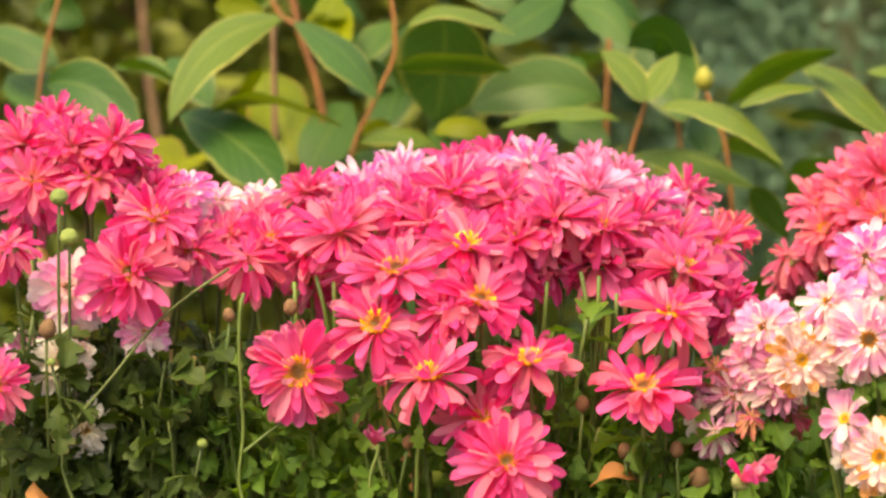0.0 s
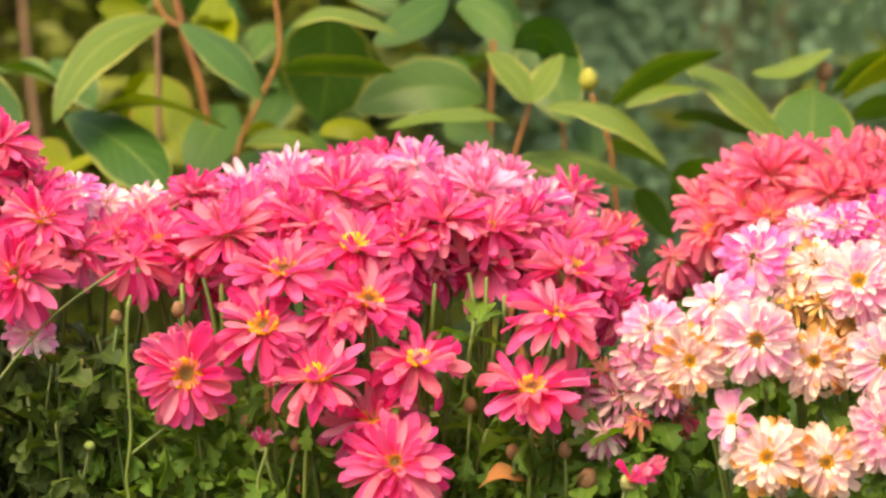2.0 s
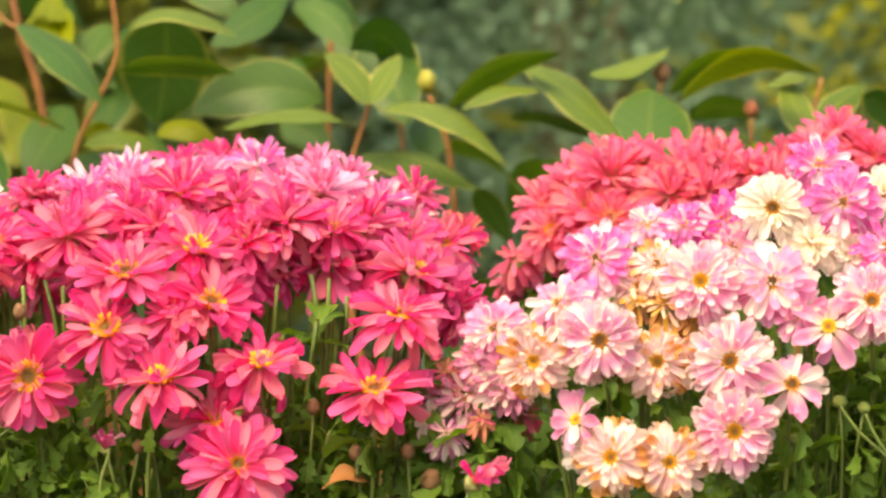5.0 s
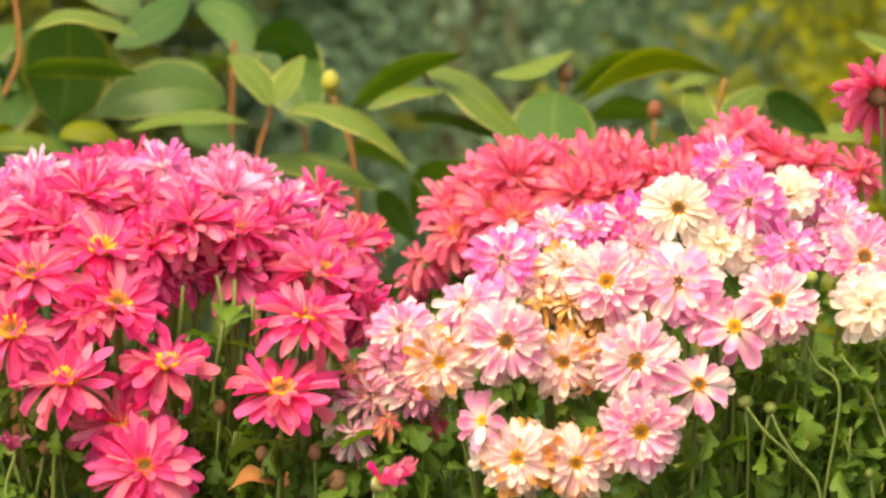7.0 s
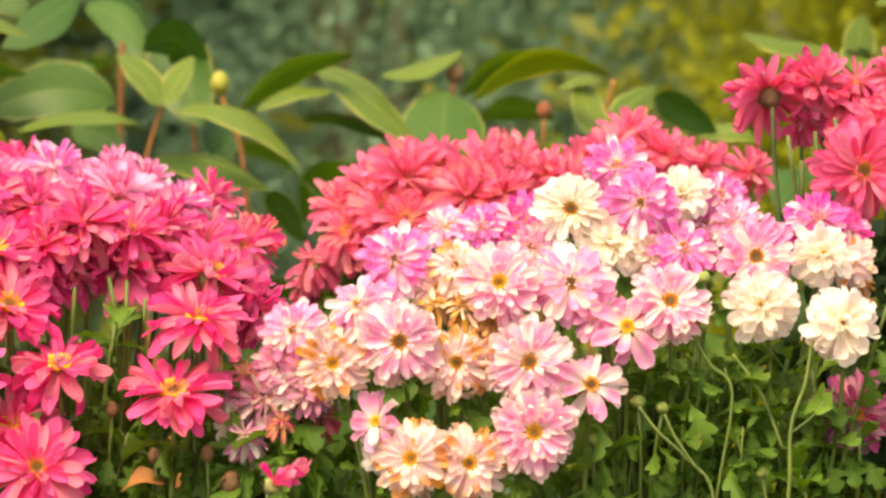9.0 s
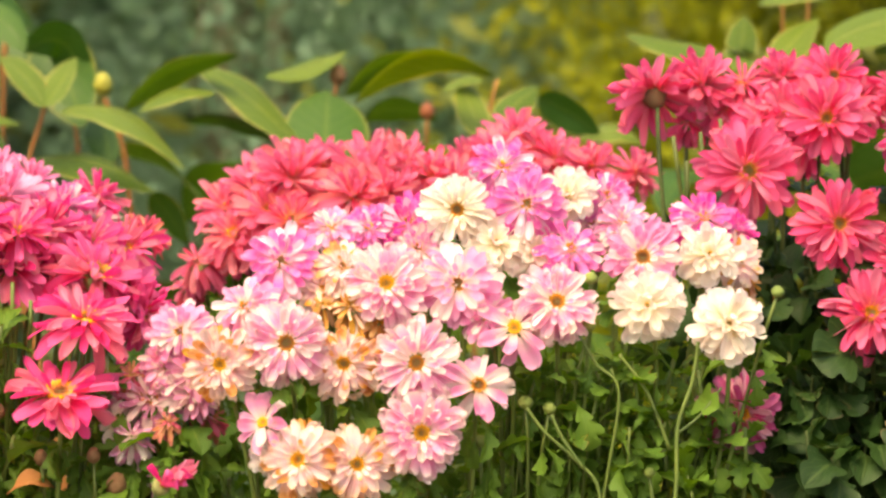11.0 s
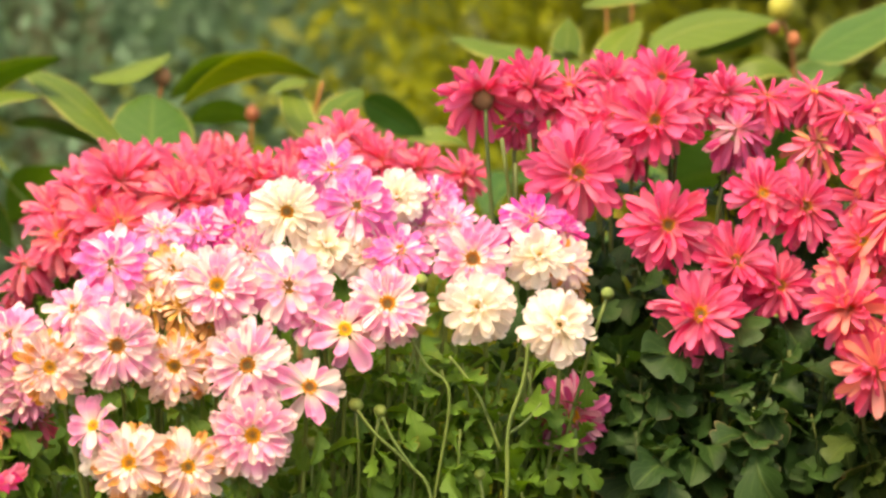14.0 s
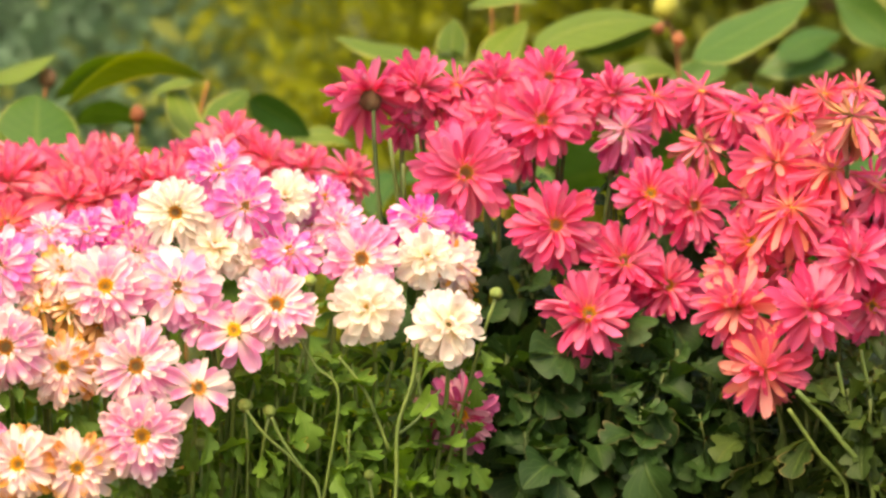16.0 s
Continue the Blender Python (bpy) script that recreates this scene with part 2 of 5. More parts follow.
BLUE_SPRIG = leaf_material("blue_green_sprig", (0.17, 0.31, 0.21), (0.30, 0.46, 0.33), (0.28, 0.42, 0.30), 0.8, 0.45, (0.9, 1.0, 0.7), 0.1)
GOLD_SPRIG = leaf_material("yellow_green_sprig", (0.14, 0.19, 0.015), (0.42, 0.44, 0.035), (0.34, 0.36, 0.06), 0.8, 0.45, (1.0, 0.95, 0.3), 0.1)
OLIVE_LEAF = leaf_material("olive_leaf", (0.04, 0.066, 0.010), (0.19, 0.225, 0.028), (0.25, 0.26, 0.07), 0.5, 0.3, (1.0, 1.0, 0.3))


# ---- meshes ----
def mesh_of(name, verts, faces, uvs, material):
    me = bpy.data.meshes.new(name)
    me.from_pydata(np.asarray(verts, dtype=float).reshape(-1, 3), [], faces)
    if uvs is not None:
        layer = me.uv_layers.new(name="UVMap")
        idx = np.empty(len(me.loops), dtype=np.int32)
        me.loops.foreach_get("vertex_index", idx)
        layer.data.foreach_set("uv", np.asarray(uvs, dtype=np.float32)[idx].ravel())
    me.shade_smooth()
    me.materials.append(material)
    return me


def part(name, me, parent, local=None, label="", kind=""):
    ob = new(name, me)
    ob.parent = parent
    if parent.data is None:  # places are given in the garden, not from the plant's foot
        ob.matrix_parent_inverse = Matrix.Translation(-parent.location)
    if local is not None:
        ob.matrix_basis = local
    return tagged(ob, label, "", "", kind)


def joined(pieces):
    """Many copies of small surfaces (verts, faces, uvs, matrix) as one."""
    V, F, U, n = [], [], [], 0
    for v, f, u, m in pieces:
        m = np.array(m)
        V.append(v @ m[:3, :3].T + m[:3, 3])
        F.extend([tuple(i + n for i in face) for face in f])
        U.append(u)
        n += len(v)
    return np.concatenate(V), F, np.concatenate(U)


def grid_faces(nu, nv):
    return [(i * nv + j, (i + 1) * nv + j, (i + 1) * nv + j + 1, i * nv + j + 1) for i in range(nu - 1) for j in range(nv - 1)]


def petal_surface(rng, width, curl, cup, blunt):
    """A petal of length one along x: narrow foot, rounded tip, hollowed across and bent along."""
    steps = (0.0, 0.16, 0.34, 0.52, 0.68, 0.82, 0.92, 0.98, 1.0)
    nv = 5
    lean, wave, notch, pinch = rng.uniform(-0.17, 0.17), rng.uniform(-0.10, 0.10), rng.uniform(0.0, 0.11), rng.uniform(0.0, 0.35)
    side = rng.uniform(-0.05, 0.05)
    V, U = [], []
    for a in steps:
        foot = 0.42 + 0.58 * min(1, a / 0.6) ** 0.9
        top = math.sqrt(max(0.0, 1 - max(0, (a - blunt) / (1.0 - blunt)) ** 2.8))
        w = width * foot * (0.10 + 0.90 * top) * 0.5
        for j in range(nv):
            s = j / (nv - 1) * 2 - 1
            x = a - notch * (1 - abs(s)) * a ** 8 + side * s * a ** 4
            y = s * w * (1 - pinch * 0.3 * a) + lean * a * a
            z = curl * a * a + cup * width * s * s * (0.3 + a) + wave * math.sin(a * 5 + s * 2) * 0.5
            V.append((x, y, z))
            U.append((s * 0.5 + 0.5, a))
    return np.array(V), grid_faces(len(steps), nv), np.array(U)


def leaf_surface(rng, width, arch, fold, lobes, twist=0.0, nu=11, stalk=0.16):
    """A leaf of length one along x with its short stalk; lobes > 0 cuts each edge into that many lobes."""
    nv = 7
    if lobes:
        nu = 28
    V, U = [], []
    for i in range(nu):
        a = i / (nu - 1)
        b = max(0.0, (a - stalk) / (1 - stalk))
        if lobes:
            floor_of = 0.18 if width < 0.6 else 0.38
            body = (math.sin(math.pi * b ** 1.15) ** 0.42 if 0 < b < 1 else 0.0) * (0.55 + 0.6 * math.sin(math.pi * min(1, b * 0.95)))
            cut = floor_of + (1 - floor_of) * math.sqrt(max(0.0, 1 - (2 * ((lobes * b) % 1.0) - 1) ** 2))
        else:
            body, cut = math.sin(math.pi * min(1, b ** 0.86)) ** (0.74 if width < 0.8 else 0.60) if b > 0 else 0.0, 1.0
        w = 0.5 * width * max(0.03, body * cut)
        tw = twist * a
        for j in range(nv):
            s = j / (nv - 1) * 2 - 1
            y, z = s * w, fold * abs(s) * w - arch * (a - 0.45) ** 2 * 4 + (0.05 * width * math.sin(a * 9 + s * 3) * abs(s))
            y, z = y * math.cos(tw) - z * math.sin(tw) * abs(s), z + y * math.sin(tw)
            x = a + (0.30 * abs(s) * w / width if lobes else 0)
            V.append((x, y, z + arch * 0.81))
            U.append((s * 0.5 + 0.5, a))
    return np.array(V), grid_faces(nu, nv), np.array(U)


def tube(points, r0, r1, sides=6):
    """A tapering rod through points."""
    V, U, n = [], [], len(points)
    for i, p in enumerate(points):
        d = (points[min(i + 1, n - 1)] - points[max(i - 1, 0)]).normalized()
        x = d.cross(Vector((0.3, 1, 0.1))).normalized()
        y = d.cross(x)
        a = i / (n - 1)
        r = r0 + (r1 - r0) * a
        for k in range(sides):
            c, s = math.cos(2 * math.pi * k / sides), math.sin(2 * math.pi * k / sides)
            V.append(p + (x * c + y * s) * r)
            U.append((k / sides, a))
    F = [(i * sides + k, i * sides + (k + 1) % sides, (i + 1) * sides + (k + 1) % sides, (i + 1) * sides + k) for i in range(n - 1) for k in range(sides)]
    F.append(tuple(range(sides))[::-1])
    F.append(tuple((n - 1) * sides + k for k in range(sides)))
    return V, F, U


def bezier(a, b, c, d, n):
    return [a * (1 - s) ** 3 + b * 3 * s * (1 - s) ** 2 + c * 3 * s * s * (1 - s) + d * s ** 3 for s in (i / (n - 1) for i in range(n))]


def lathe(profile, sides, wob=0.0, seed=0):
    """A round body from (radius, height) pairs."""
    rng = random.Random(seed)
    V, U = [], []
    for i, (r, z) in enumerate(profile):
        for k in range(sides):
            q = r * (1 + wob * rng.uniform(-1, 1))
            V.append((q * math.cos(2 * math.pi * k / sides), q * math.sin(2 * math.pi * k / sides), z))
            U.append((k / sides, i / len(profile)))
    n = len(profile)
    F = [(i * sides + k, i * sides + (k + 1) % sides, (i + 1) * sides + (k + 1) % sides, (i + 1) * sides + k) for i in range(n - 1) for k in range(sides)]
    F += [tuple(range(sides))[::-1], tuple((n - 1) * sides + k for k in range(sides))]
    return V, F, U


def turn(x=0.0, y=0.0, z=0.0):
    return Euler((x, y, z)).to_matrix().to_4x4()


def facing(n):
    """The turn that sets the local z axis along n."""
    return Vector(n).normalized().to_track_quat("Z", "Y").to_matrix().to_4x4()


# ---- the flower heads ----
# form: rings of (count, length, lift in degrees, foot radius), petal width, how blunt, disc size; lengths as shares of the radius
FORMS = {
    "open": ([(17, 1.0, -12, 0.12), (16, 0.95, 2, 0.12), (14, 0.85, 16, 0.12), (11, 0.68, 36, 0.11), (8, 0.46, 58, 0.10)], 0.285, 0.67, 0.22),
    "broad": ([(14, 1.0, -8, 0.15), (14, 0.93, 4, 0.15), (12, 0.80, 18, 0.15), (9, 0.54, 40, 0.14)], 0.325, 0.69, 0.26),
    "eyed": ([(20, 0.98, -30, 0.24), (19, 0.96, -12, 0.23), (18, 0.87, 3, 0.21), (15, 0.72, 20, 0.19), (12, 0.52, 42, 0.16)], 0.35, 0.80, 0.175),
    "full": ([(20, 0.98, -18, 0.13), (19, 0.94, -2, 0.13), (17, 0.84, 14, 0.13), (15, 0.68, 33, 0.13), (10, 0.46, 56, 0.12)], 0.265, 0.72, 0.18),
    "pom": ([(19, 0.97, -34, 0.24), (18, 0.95, -14, 0.23), (16, 0.85, 4, 0.20), (13, 0.68, 24, 0.16), (11, 0.50, 44, 0.12), (6, 0.36, 62, 0.08)], 0.385, 0.75, 0.16),
    "ball": ([(14, 0.98, -34, 0.22), (13, 0.95, -14, 0.20), (12, 0.84, 6, 0.16), (10, 0.66, 26, 0.12), (7, 0.46, 50, 0.06)], 0.56, 0.74, 0.10),
    "tuft": ([(16, 0.98, -24, 0.10), (16, 0.97, -4, 0.10), (15, 0.93, 16, 0.09), (13, 0.82, 38, 0.08), (10, 0.64, 60, 0.06), (5, 0.50, 78, 0.04)], 0.275, 0.70, 0.12),
    "loose": ([(8, 1.0, 0, 0.12), (6, 0.88, 20, 0.14)], 0.50, 0.70, 0.18),
    "hang": ([(15, 1.0, -72, 0.10), (14, 0.94, -54, 0.10), (13, 0.80, -32, 0.08), (11, 0.55, -6, 0.04), (8, 0.42, 30, 0.0)], 0.25, 0.60, 0.0),
    "droop": ([(22, 1.0, -66, 0.12), (20, 0.98, -48, 0.12), (18, 0.94, -28, 0.11), (15, 0.84, -6, 0.10), (11, 0.62, 26, 0.08)], 0.215, 0.64, 0.10),
    "shut": ([(6, 1.0, 62, 0.07), (5, 0.95, 74, 0.05)], 0.36, 0.68, 0.10),
}
SURFACES, PETAL_MESH = {}, {}


def petals_of(form):
    if form not in SURFACES:
        rng = random.Random(form)
        rings, width, blunt, _ = FORMS[form]
        SURFACES[form] = [petal_surface(rng, width * rng.uniform(0.82, 1.15), c, rng.uniform(0.05, 0.60), blunt + rng.uniform(-0.05, 0.06))
                          for c in (-0.46, -0.32, -0.24, -0.17, -0.11, -0.05, 0.02, 0.09, 0.18, 0.28)]
    return SURFACES[form]


def disc_mesh():
    """A low button of many small florets set in a spiral: tight and sunk in the middle, open and proud at the rim."""
    rng, pieces = random.Random(4), []
    for k in range(110):
        r, a = math.sqrt(k / 110) * 0.98, k * 2.39996
        h = 0.16 + 0.26 * r * r * (1.25 - r) * 3 + rng.uniform(-0.05, 0.05)
        e = 0.06 + 0.05 * r
        v = np.array([(e, 0, 0), (0, e, 0), (-e, 0, 0), (0, -e, 0), (0, 0, 0.10 + 0.16 * r), (0, 0, -0.3)])
        f = [(0, 1, 4), (1, 2, 4), (2, 3, 4), (3, 0, 4), (1, 0, 5), (2, 1, 5), (3, 2, 5), (0, 3, 5)]
        m = pose(r * math.cos(a), r * math.sin(a), h) @ turn(z=a) @ turn(y=r * 0.5 + rng.uniform(-0.35, 0.35))
        pieces.append((v, f, np.zeros((6, 2)), m))
    v, f, u = joined(pieces)
    return mesh_of("disc", v, f, u, DISC)


DISC_MESH = disc_mesh()
CALYX_FORM = lathe([(0.05, -0.30), (0.13, -0.26), (0.22, -0.12), (0.24, -0.02), (0.16, 0.02), (0.02, 0.03)], 10, 0.06)
CALYX_MESH, DRY_CALYX_MESH = mesh_of("calyx", *CALYX_FORM, CALYX), mesh_of("calyx", *CALYX_FORM, BROWN_BUD)
SEED = [0]
FLOWER_LABELS = {"creamtip": "pink flower with cream petal tips", "aged": "blush flower with browning petal tips", "cream": "cream white double flower", "dry": "withered brown flower", "tan": "withered tan flower", "mauve": "fading mauve flower",
                 "plum": "flower with dark plum petals", "magenta": "magenta and white double flower", "fuchsia": "deep fuchsia double flower", "pale": "pale pink flower"}


def bloom(plant, x, y, z, size, nx, nz, look_of="pink", form="open", single=False, away=False):
    """A flower head of that diameter, whose face turns to the right by nx and up by nz, with the stem that carries it."""
    SEED[0] += 1
    rng = random.Random(SEED[0])
    R = size / 2
    nz = max(nz, 0.92) if form == "droop" else nz
    n = Vector((nx, -math.sqrt(max(0.02, 1 - nx * nx - nz * nz)), nz)).normalized()
    if away:
        n.y = -n.y
    at = Vector((x, y, z))
    label = FLOWER_LABELS.get(look_of, "") if form != "hang" else "withered drooping flower"
    flower = part("flower", DRY_CALYX_MESH if away else CALYX_MESH, plant, Matrix.Translation(at) @ facing(n) @ turn(z=rng.uniform(0, 6.28)) @ Matrix.Scale(R, 4), label)
    rings, _, _, disc = FORMS[form]
    surfaces, pieces = petals_of(form), []
    sag = rng.gauss(0, 6)
    untidy = rng.uniform(0.7, 1.35) * (0.22 if form in ("eyed", "pom", "ball") else 0.38)
    for ring, (count, length, lift, foot) in enumerate(rings):
        phase = rng.uniform(0, 6.28)
        inner = ring / max(1, len(rings) - 1)
        for k in range(count):
            if rng.random() < 0.04:
                continue
            L = length * (rng.uniform(0.86, 1.06) if rng.random() < 0.85 else rng.uniform(0.66, 0.9))
            m = (turn(z=phase + 6.2832 * (k + rng.uniform(-0.24, 0.24)) / count) @ pose(foot, 0, 0.03 * ring)
                 @ turn(y=-radians(lift + sag * (1 if lift < 25 else 0.4) + rng.gauss(0, 38 * untidy))) @ turn(x=rng.gauss(0, untidy)) @ Matrix.Scale(L - foot, 4))
            pieces.append((min(9, max(0, int(rng.gauss(2.6 + 4.0 * inner, 1.8)))), m))
    if single:
        for i, m in pieces:
            if (look_of, form, i) not in PETAL_MESH:
                PETAL_MESH[look_of, form, i] = mesh_of("petal", *surfaces[i], PETAL[look_of])
            part("petal", PETAL_MESH[look_of, form, i], flower, m)
    else:
        v, f, u = joined([(*surfaces[i], m) for i, m in pieces])
        part("petals", mesh_of("petals", v, f, u, PETAL[look_of]), flower)
    if disc:
        part("disc", DISC_MESH, flower, Matrix.Translation((0, 0, 0.01)) @ Matrix.Scale(disc * rng.uniform(0.9, 1.1), 4))
    stem(plant, at - n * R * 0.22, n, rng)
    return flower


STEMS, LEAF_OF = {}, {}


def stem(plant, top, n, rng, thick=0.0013):
    """A stem from the plant's foot to top, where it points along n."""
    foot = Vector((plant.location.x + rng.uniform(-0.03, 0.03), plant.location.y + rng.uniform(-0.03, 0.03), 0.0))
    spread = Vector((top.x - foot.x, top.y - foot.y, 0))
    b = foot + spread * 0.75 + Vector((0, 0, top.z * 0.55))
    c = top - (n * 0.5 + Vector((0, 0, 1))).normalized() * rng.uniform(0.05, 0.08) + Vector((rng.uniform(-0.022, 0.022), 0.012, 0))
    pts = bezier(foot, b, c, top, 14)
    part("stem", mesh_of("stem", *tube(pts, thick * 1.35, thick * 0.85), STEM if LEAF_OF[plant.name] == MUM_LEAF else DARK_STEM), plant)
    STEMS.setdefault(plant.name, []).append(pts)


LOBED_SURFACES = {m: [leaf_surface(random.Random(i), w + 0.08 * (i % 3), 0.05 + 0.08 * (i % 4), 0.30, 3) for i in range(6)] for m, w in ((MUM_LEAF, 0.36), (SHADE_DARK_LEAF, 0.62), (DIM_LEAF, 0.38))}
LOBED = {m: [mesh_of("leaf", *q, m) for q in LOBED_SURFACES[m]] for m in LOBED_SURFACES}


def foliage(plant, count, more, low, high, size=0.042, seed=1):
    """Lobed leaves along the plant's stems between two heights: count of them singly, the smaller ones among the stems as one mass."""
    rng = random.Random(seed)
    stems, mass, material = STEMS[plant.name], [], LEAF_OF[plant.name]
    for k in range(count + more):
        pts = stems[k % len(stems)]
        z = low + (high - low) * rng.random() ** 0.8
        z = min(z, pts[-1].z - 0.012)
        i = max(1, min(len(pts) - 2, next((j for j, p in enumerate(pts) if p.z > z), len(pts) - 2)))
        p0, p1 = pts[i - 1], pts[i]
        p = p0.lerp(p1, min(1, max(0, (z - p0.z) / max(1e-4, p1.z - p0.z))))
        a = rng.gauss(0, 1.0) - math.pi / 2
        m = (Matrix.Translation(p) @ turn(z=a) @ turn(y=rng.gauss(0.75, 0.55)) @ turn(x=rng.gauss(0, 0.6))
             @ Matrix.Scale(size * rng.uniform(0.55, 1.3) * (1 if k < count else 0.75), 4))
        if k < count:
            part("leaf", LOBED[material][rng.randrange(6)], plant, m)
        else:
            mass.append((*LOBED_SURFACES[material][rng.randrange(6)], m))
    if mass:
        part("leaves", mesh_of("leaves", *joined(mass), material), plant, None, "", "stuff")


def bud_mesh(tip, material, seed):
    """A closed bud: a round body whose skin is laid in overlapping bracts, its tip more or less drawn out."""
    rng = random.Random(seed)
    V, F, U, rings, sides = [], [], [], 15, 21
    for i in range(rings):
        a = i / (rings - 1)
        z = -0.92 + a * (1.58 + 0.55 * tip)
        r = 0.10 + 0.86 * math.sin(math.pi * min(1, a * 0.86 + 0.06)) ** 0.75 * (1 - 0.25 * tip * a)
        for k in range(sides):
            row = int(a * 4.2)
            lap = (a * 4.2 - row) * 0.11
            q = r * (0.93 + lap + 0.05 * math.cos(7 * (6.283 * k / sides) + row * 3.14)) + rng.uniform(-0.012, 0.012)
            V.append((q * math.cos(6.283 * k / sides), q * math.sin(6.283 * k / sides), z))
            U.append((k / sides, a))
    F = [(i * sides + k, i * sides + (k + 1) % sides, (i + 1) * sides + (k + 1) % sides, (i + 1) * sides + k) for i in range(rings - 1) for k in range(sides)]
    F += [tuple(range(sides))[::-1], tuple((rings - 1) * sides + k for k in range(sides))]
    return mesh_of("bud", V, F, U, material)


GREEN_BUD, DRY_BUD = bud_mesh(0.0, BUD, 1), bud_mesh(0.8, BROWN_BUD, 2)


def bud(plant, x, y, z, size, nx=0.0, nz=0.9, dry=False):
    SEED[0] += 1
    rng = random.Random(SEED[0])
    n = Vector((nx, -0.3, nz)).normalized()
    at = Vector((x, y, z))
    part("bud", DRY_BUD if dry else GREEN_BUD, plant, Matrix.Translation(at) @ facing(n) @ Matrix.Scale(size / 2, 4))
    stem(plant, at - n * size * 0.4, n, rng, 0.0010)


def shoot(plant, x, y, z, nx=0.0, thick=0.0013, cut=False):
    """A leafy stem that carries no flower."""
    SEED[0] += 1
    rng = random.Random(SEED[0])
    top = Vector((x, y, z))
    stem(plant, top, Vector((nx, -0.2, 0.9)).normalized(), rng, thick)
    if not cut:
        pieces, a0, material = [], rng.uniform(0, 6.28), LEAF_OF[plant.name]
        for k in range(5):
            m = (Matrix.Translation(top - Vector((0, 0, 0.002 + 0.003 * k))) @ turn(z=a0 + k * 2.4) @ turn(y=rng.uniform(-0.9, 0.1)) @ turn(x=rng.gauss(0, 0.4))
                 @ Matrix.Scale((0.012 + 0.0035 * k) * rng.uniform(0.8, 1.2), 4))
            pieces.append((*LOBED_SURFACES[material][rng.randrange(6)], m))
        part("leaf_tip", mesh_of("leaf_tip", *joined(pieces), material), plant)


def dry_leaf(plant, x, y, z, size, rx, ry, rz):
    """A curled brown leaf caught among the stems."""
    v, f, u = leaf_surface(random.Random(5), 0.5, 0.22, 0.5, 0, 0.5, 12)
    part("dry_leaf", mesh_of("dry_leaf", v, f, u, DRY_LEAF), plant, pose(x, y, z, rx, ry, rz) @ Matrix.Scale(size, 4), "curled brown dry leaf")


def thicket(plant, count, x0, x1, y0, y1, z0, z1, seed):
    """Slim leafy side stems that crowd below the flowers."""
    rng = random.Random(seed)
    for _ in range(count):
        shoot(plant, rng.uniform(x0, x1), rng.uniform(y0, y1), rng.uniform(z0, z1), rng.uniform(-0.9, 0.9), rng.uniform(0.0006, 0.0012))


def chrysanthemum(x, y, label, leaf=MUM_LEAF):
    plant = new("chrysanthemum")
    LEAF_OF[plant.name] = leaf
    plant.location = (x, y, 0)
    return tagged(plant, label, "flowering plant", "chrysanthemums in the bed")


# ---- the ground ----
rng = random.Random(7)
V, F, n = [], [], 60
for i in range(n + 1):
    for j in range(n + 1):
        sx, sy = (i / n * 2 - 1), (j / n * 2 - 1)
        gx, gy = math.copysign(abs(sx) ** 3.2 * 400, sx), math.copysign(abs(sy) ** 3.2 * 400, sy)
        V.append((gx, gy, 0.02 * noise.noise((gx * 2.5, gy * 2.5, 0)) - 0.012 if abs(gx) < 12 and abs(gy) < 12 else -0.012))
ground = new("ground", mesh_of("ground", V, grid_faces(n + 1, n + 1), None, SOIL))
for q in ground.data.polygons:
    if q.normal.z < 0:
        ground.data.flip_normals()
        break
tagged(ground, "dark crumbly garden soil under the plants", "ground", "", "structure")


# ---- broad-leaved shrubs behind the flowers ----
def shrub(label):
    s = new("camellia_shrub")
    return tagged(s, label, "shrub", "camellias behind the flowers")


def broad_leaf(parent, bx, by, bz, tx, ty, tz, width, bend, facing_up=1, tone=0):
    """A leathery leaf from its foot b to its tip t. width: as it shows from the front; bend: how far its middle rises."""
    SEED[0] += 1
    rng = random.Random(SEED[0])
    b, t = Vector((bx, by, bz)), Vector((tx, ty, tz))
    L = (t - b).length
    full = max(width, 0.46 * L)
    open_by = math.acos(min(1, width / full)) * facing_up
    axis = (t - b).normalized()
    side = axis.cross(Vector((0, -1, 0))).normalized()
    front = side.cross(axis).normalized()
    if front.y > 0:
        front = -front
        side = -side
    m = Matrix((axis, side, front)).transposed().to_4x4()
    if side.z > 0:
        open_by = -open_by
    bow = bend / L
    v, f, u = leaf_surface(rng, full / L, 0.0, 0.22, 0, rng.uniform(-0.15, 0.15), 19, 0.03)
    v = np.array(v)
    rot = np.array(turn(x=open_by))[:3, :3]
    v = v @ rot.T
    # bend within the upright plane
    lift = np.array(m.inverted().to_3x3() @ Vector((0, -0.25, 1)))
    v += np.outer(np.sin(np.clip(v[:, 0], 0, 1) * math.pi) * bow, lift)
    v += np.outer(np.sin(v[:, 0] * 7 + rng.uniform(0, 6)) * 0.012, (0, 0.3, 1))
    me = mesh_of("leaf", v, f, u, {0: BROAD_LEAF, 1: GOLD_LEAF, 2: LIT_LEAF}[tone])
    return part("leaf", me, parent, Matrix.Translation(b) @ m @ Matrix.Scale(L, 4))


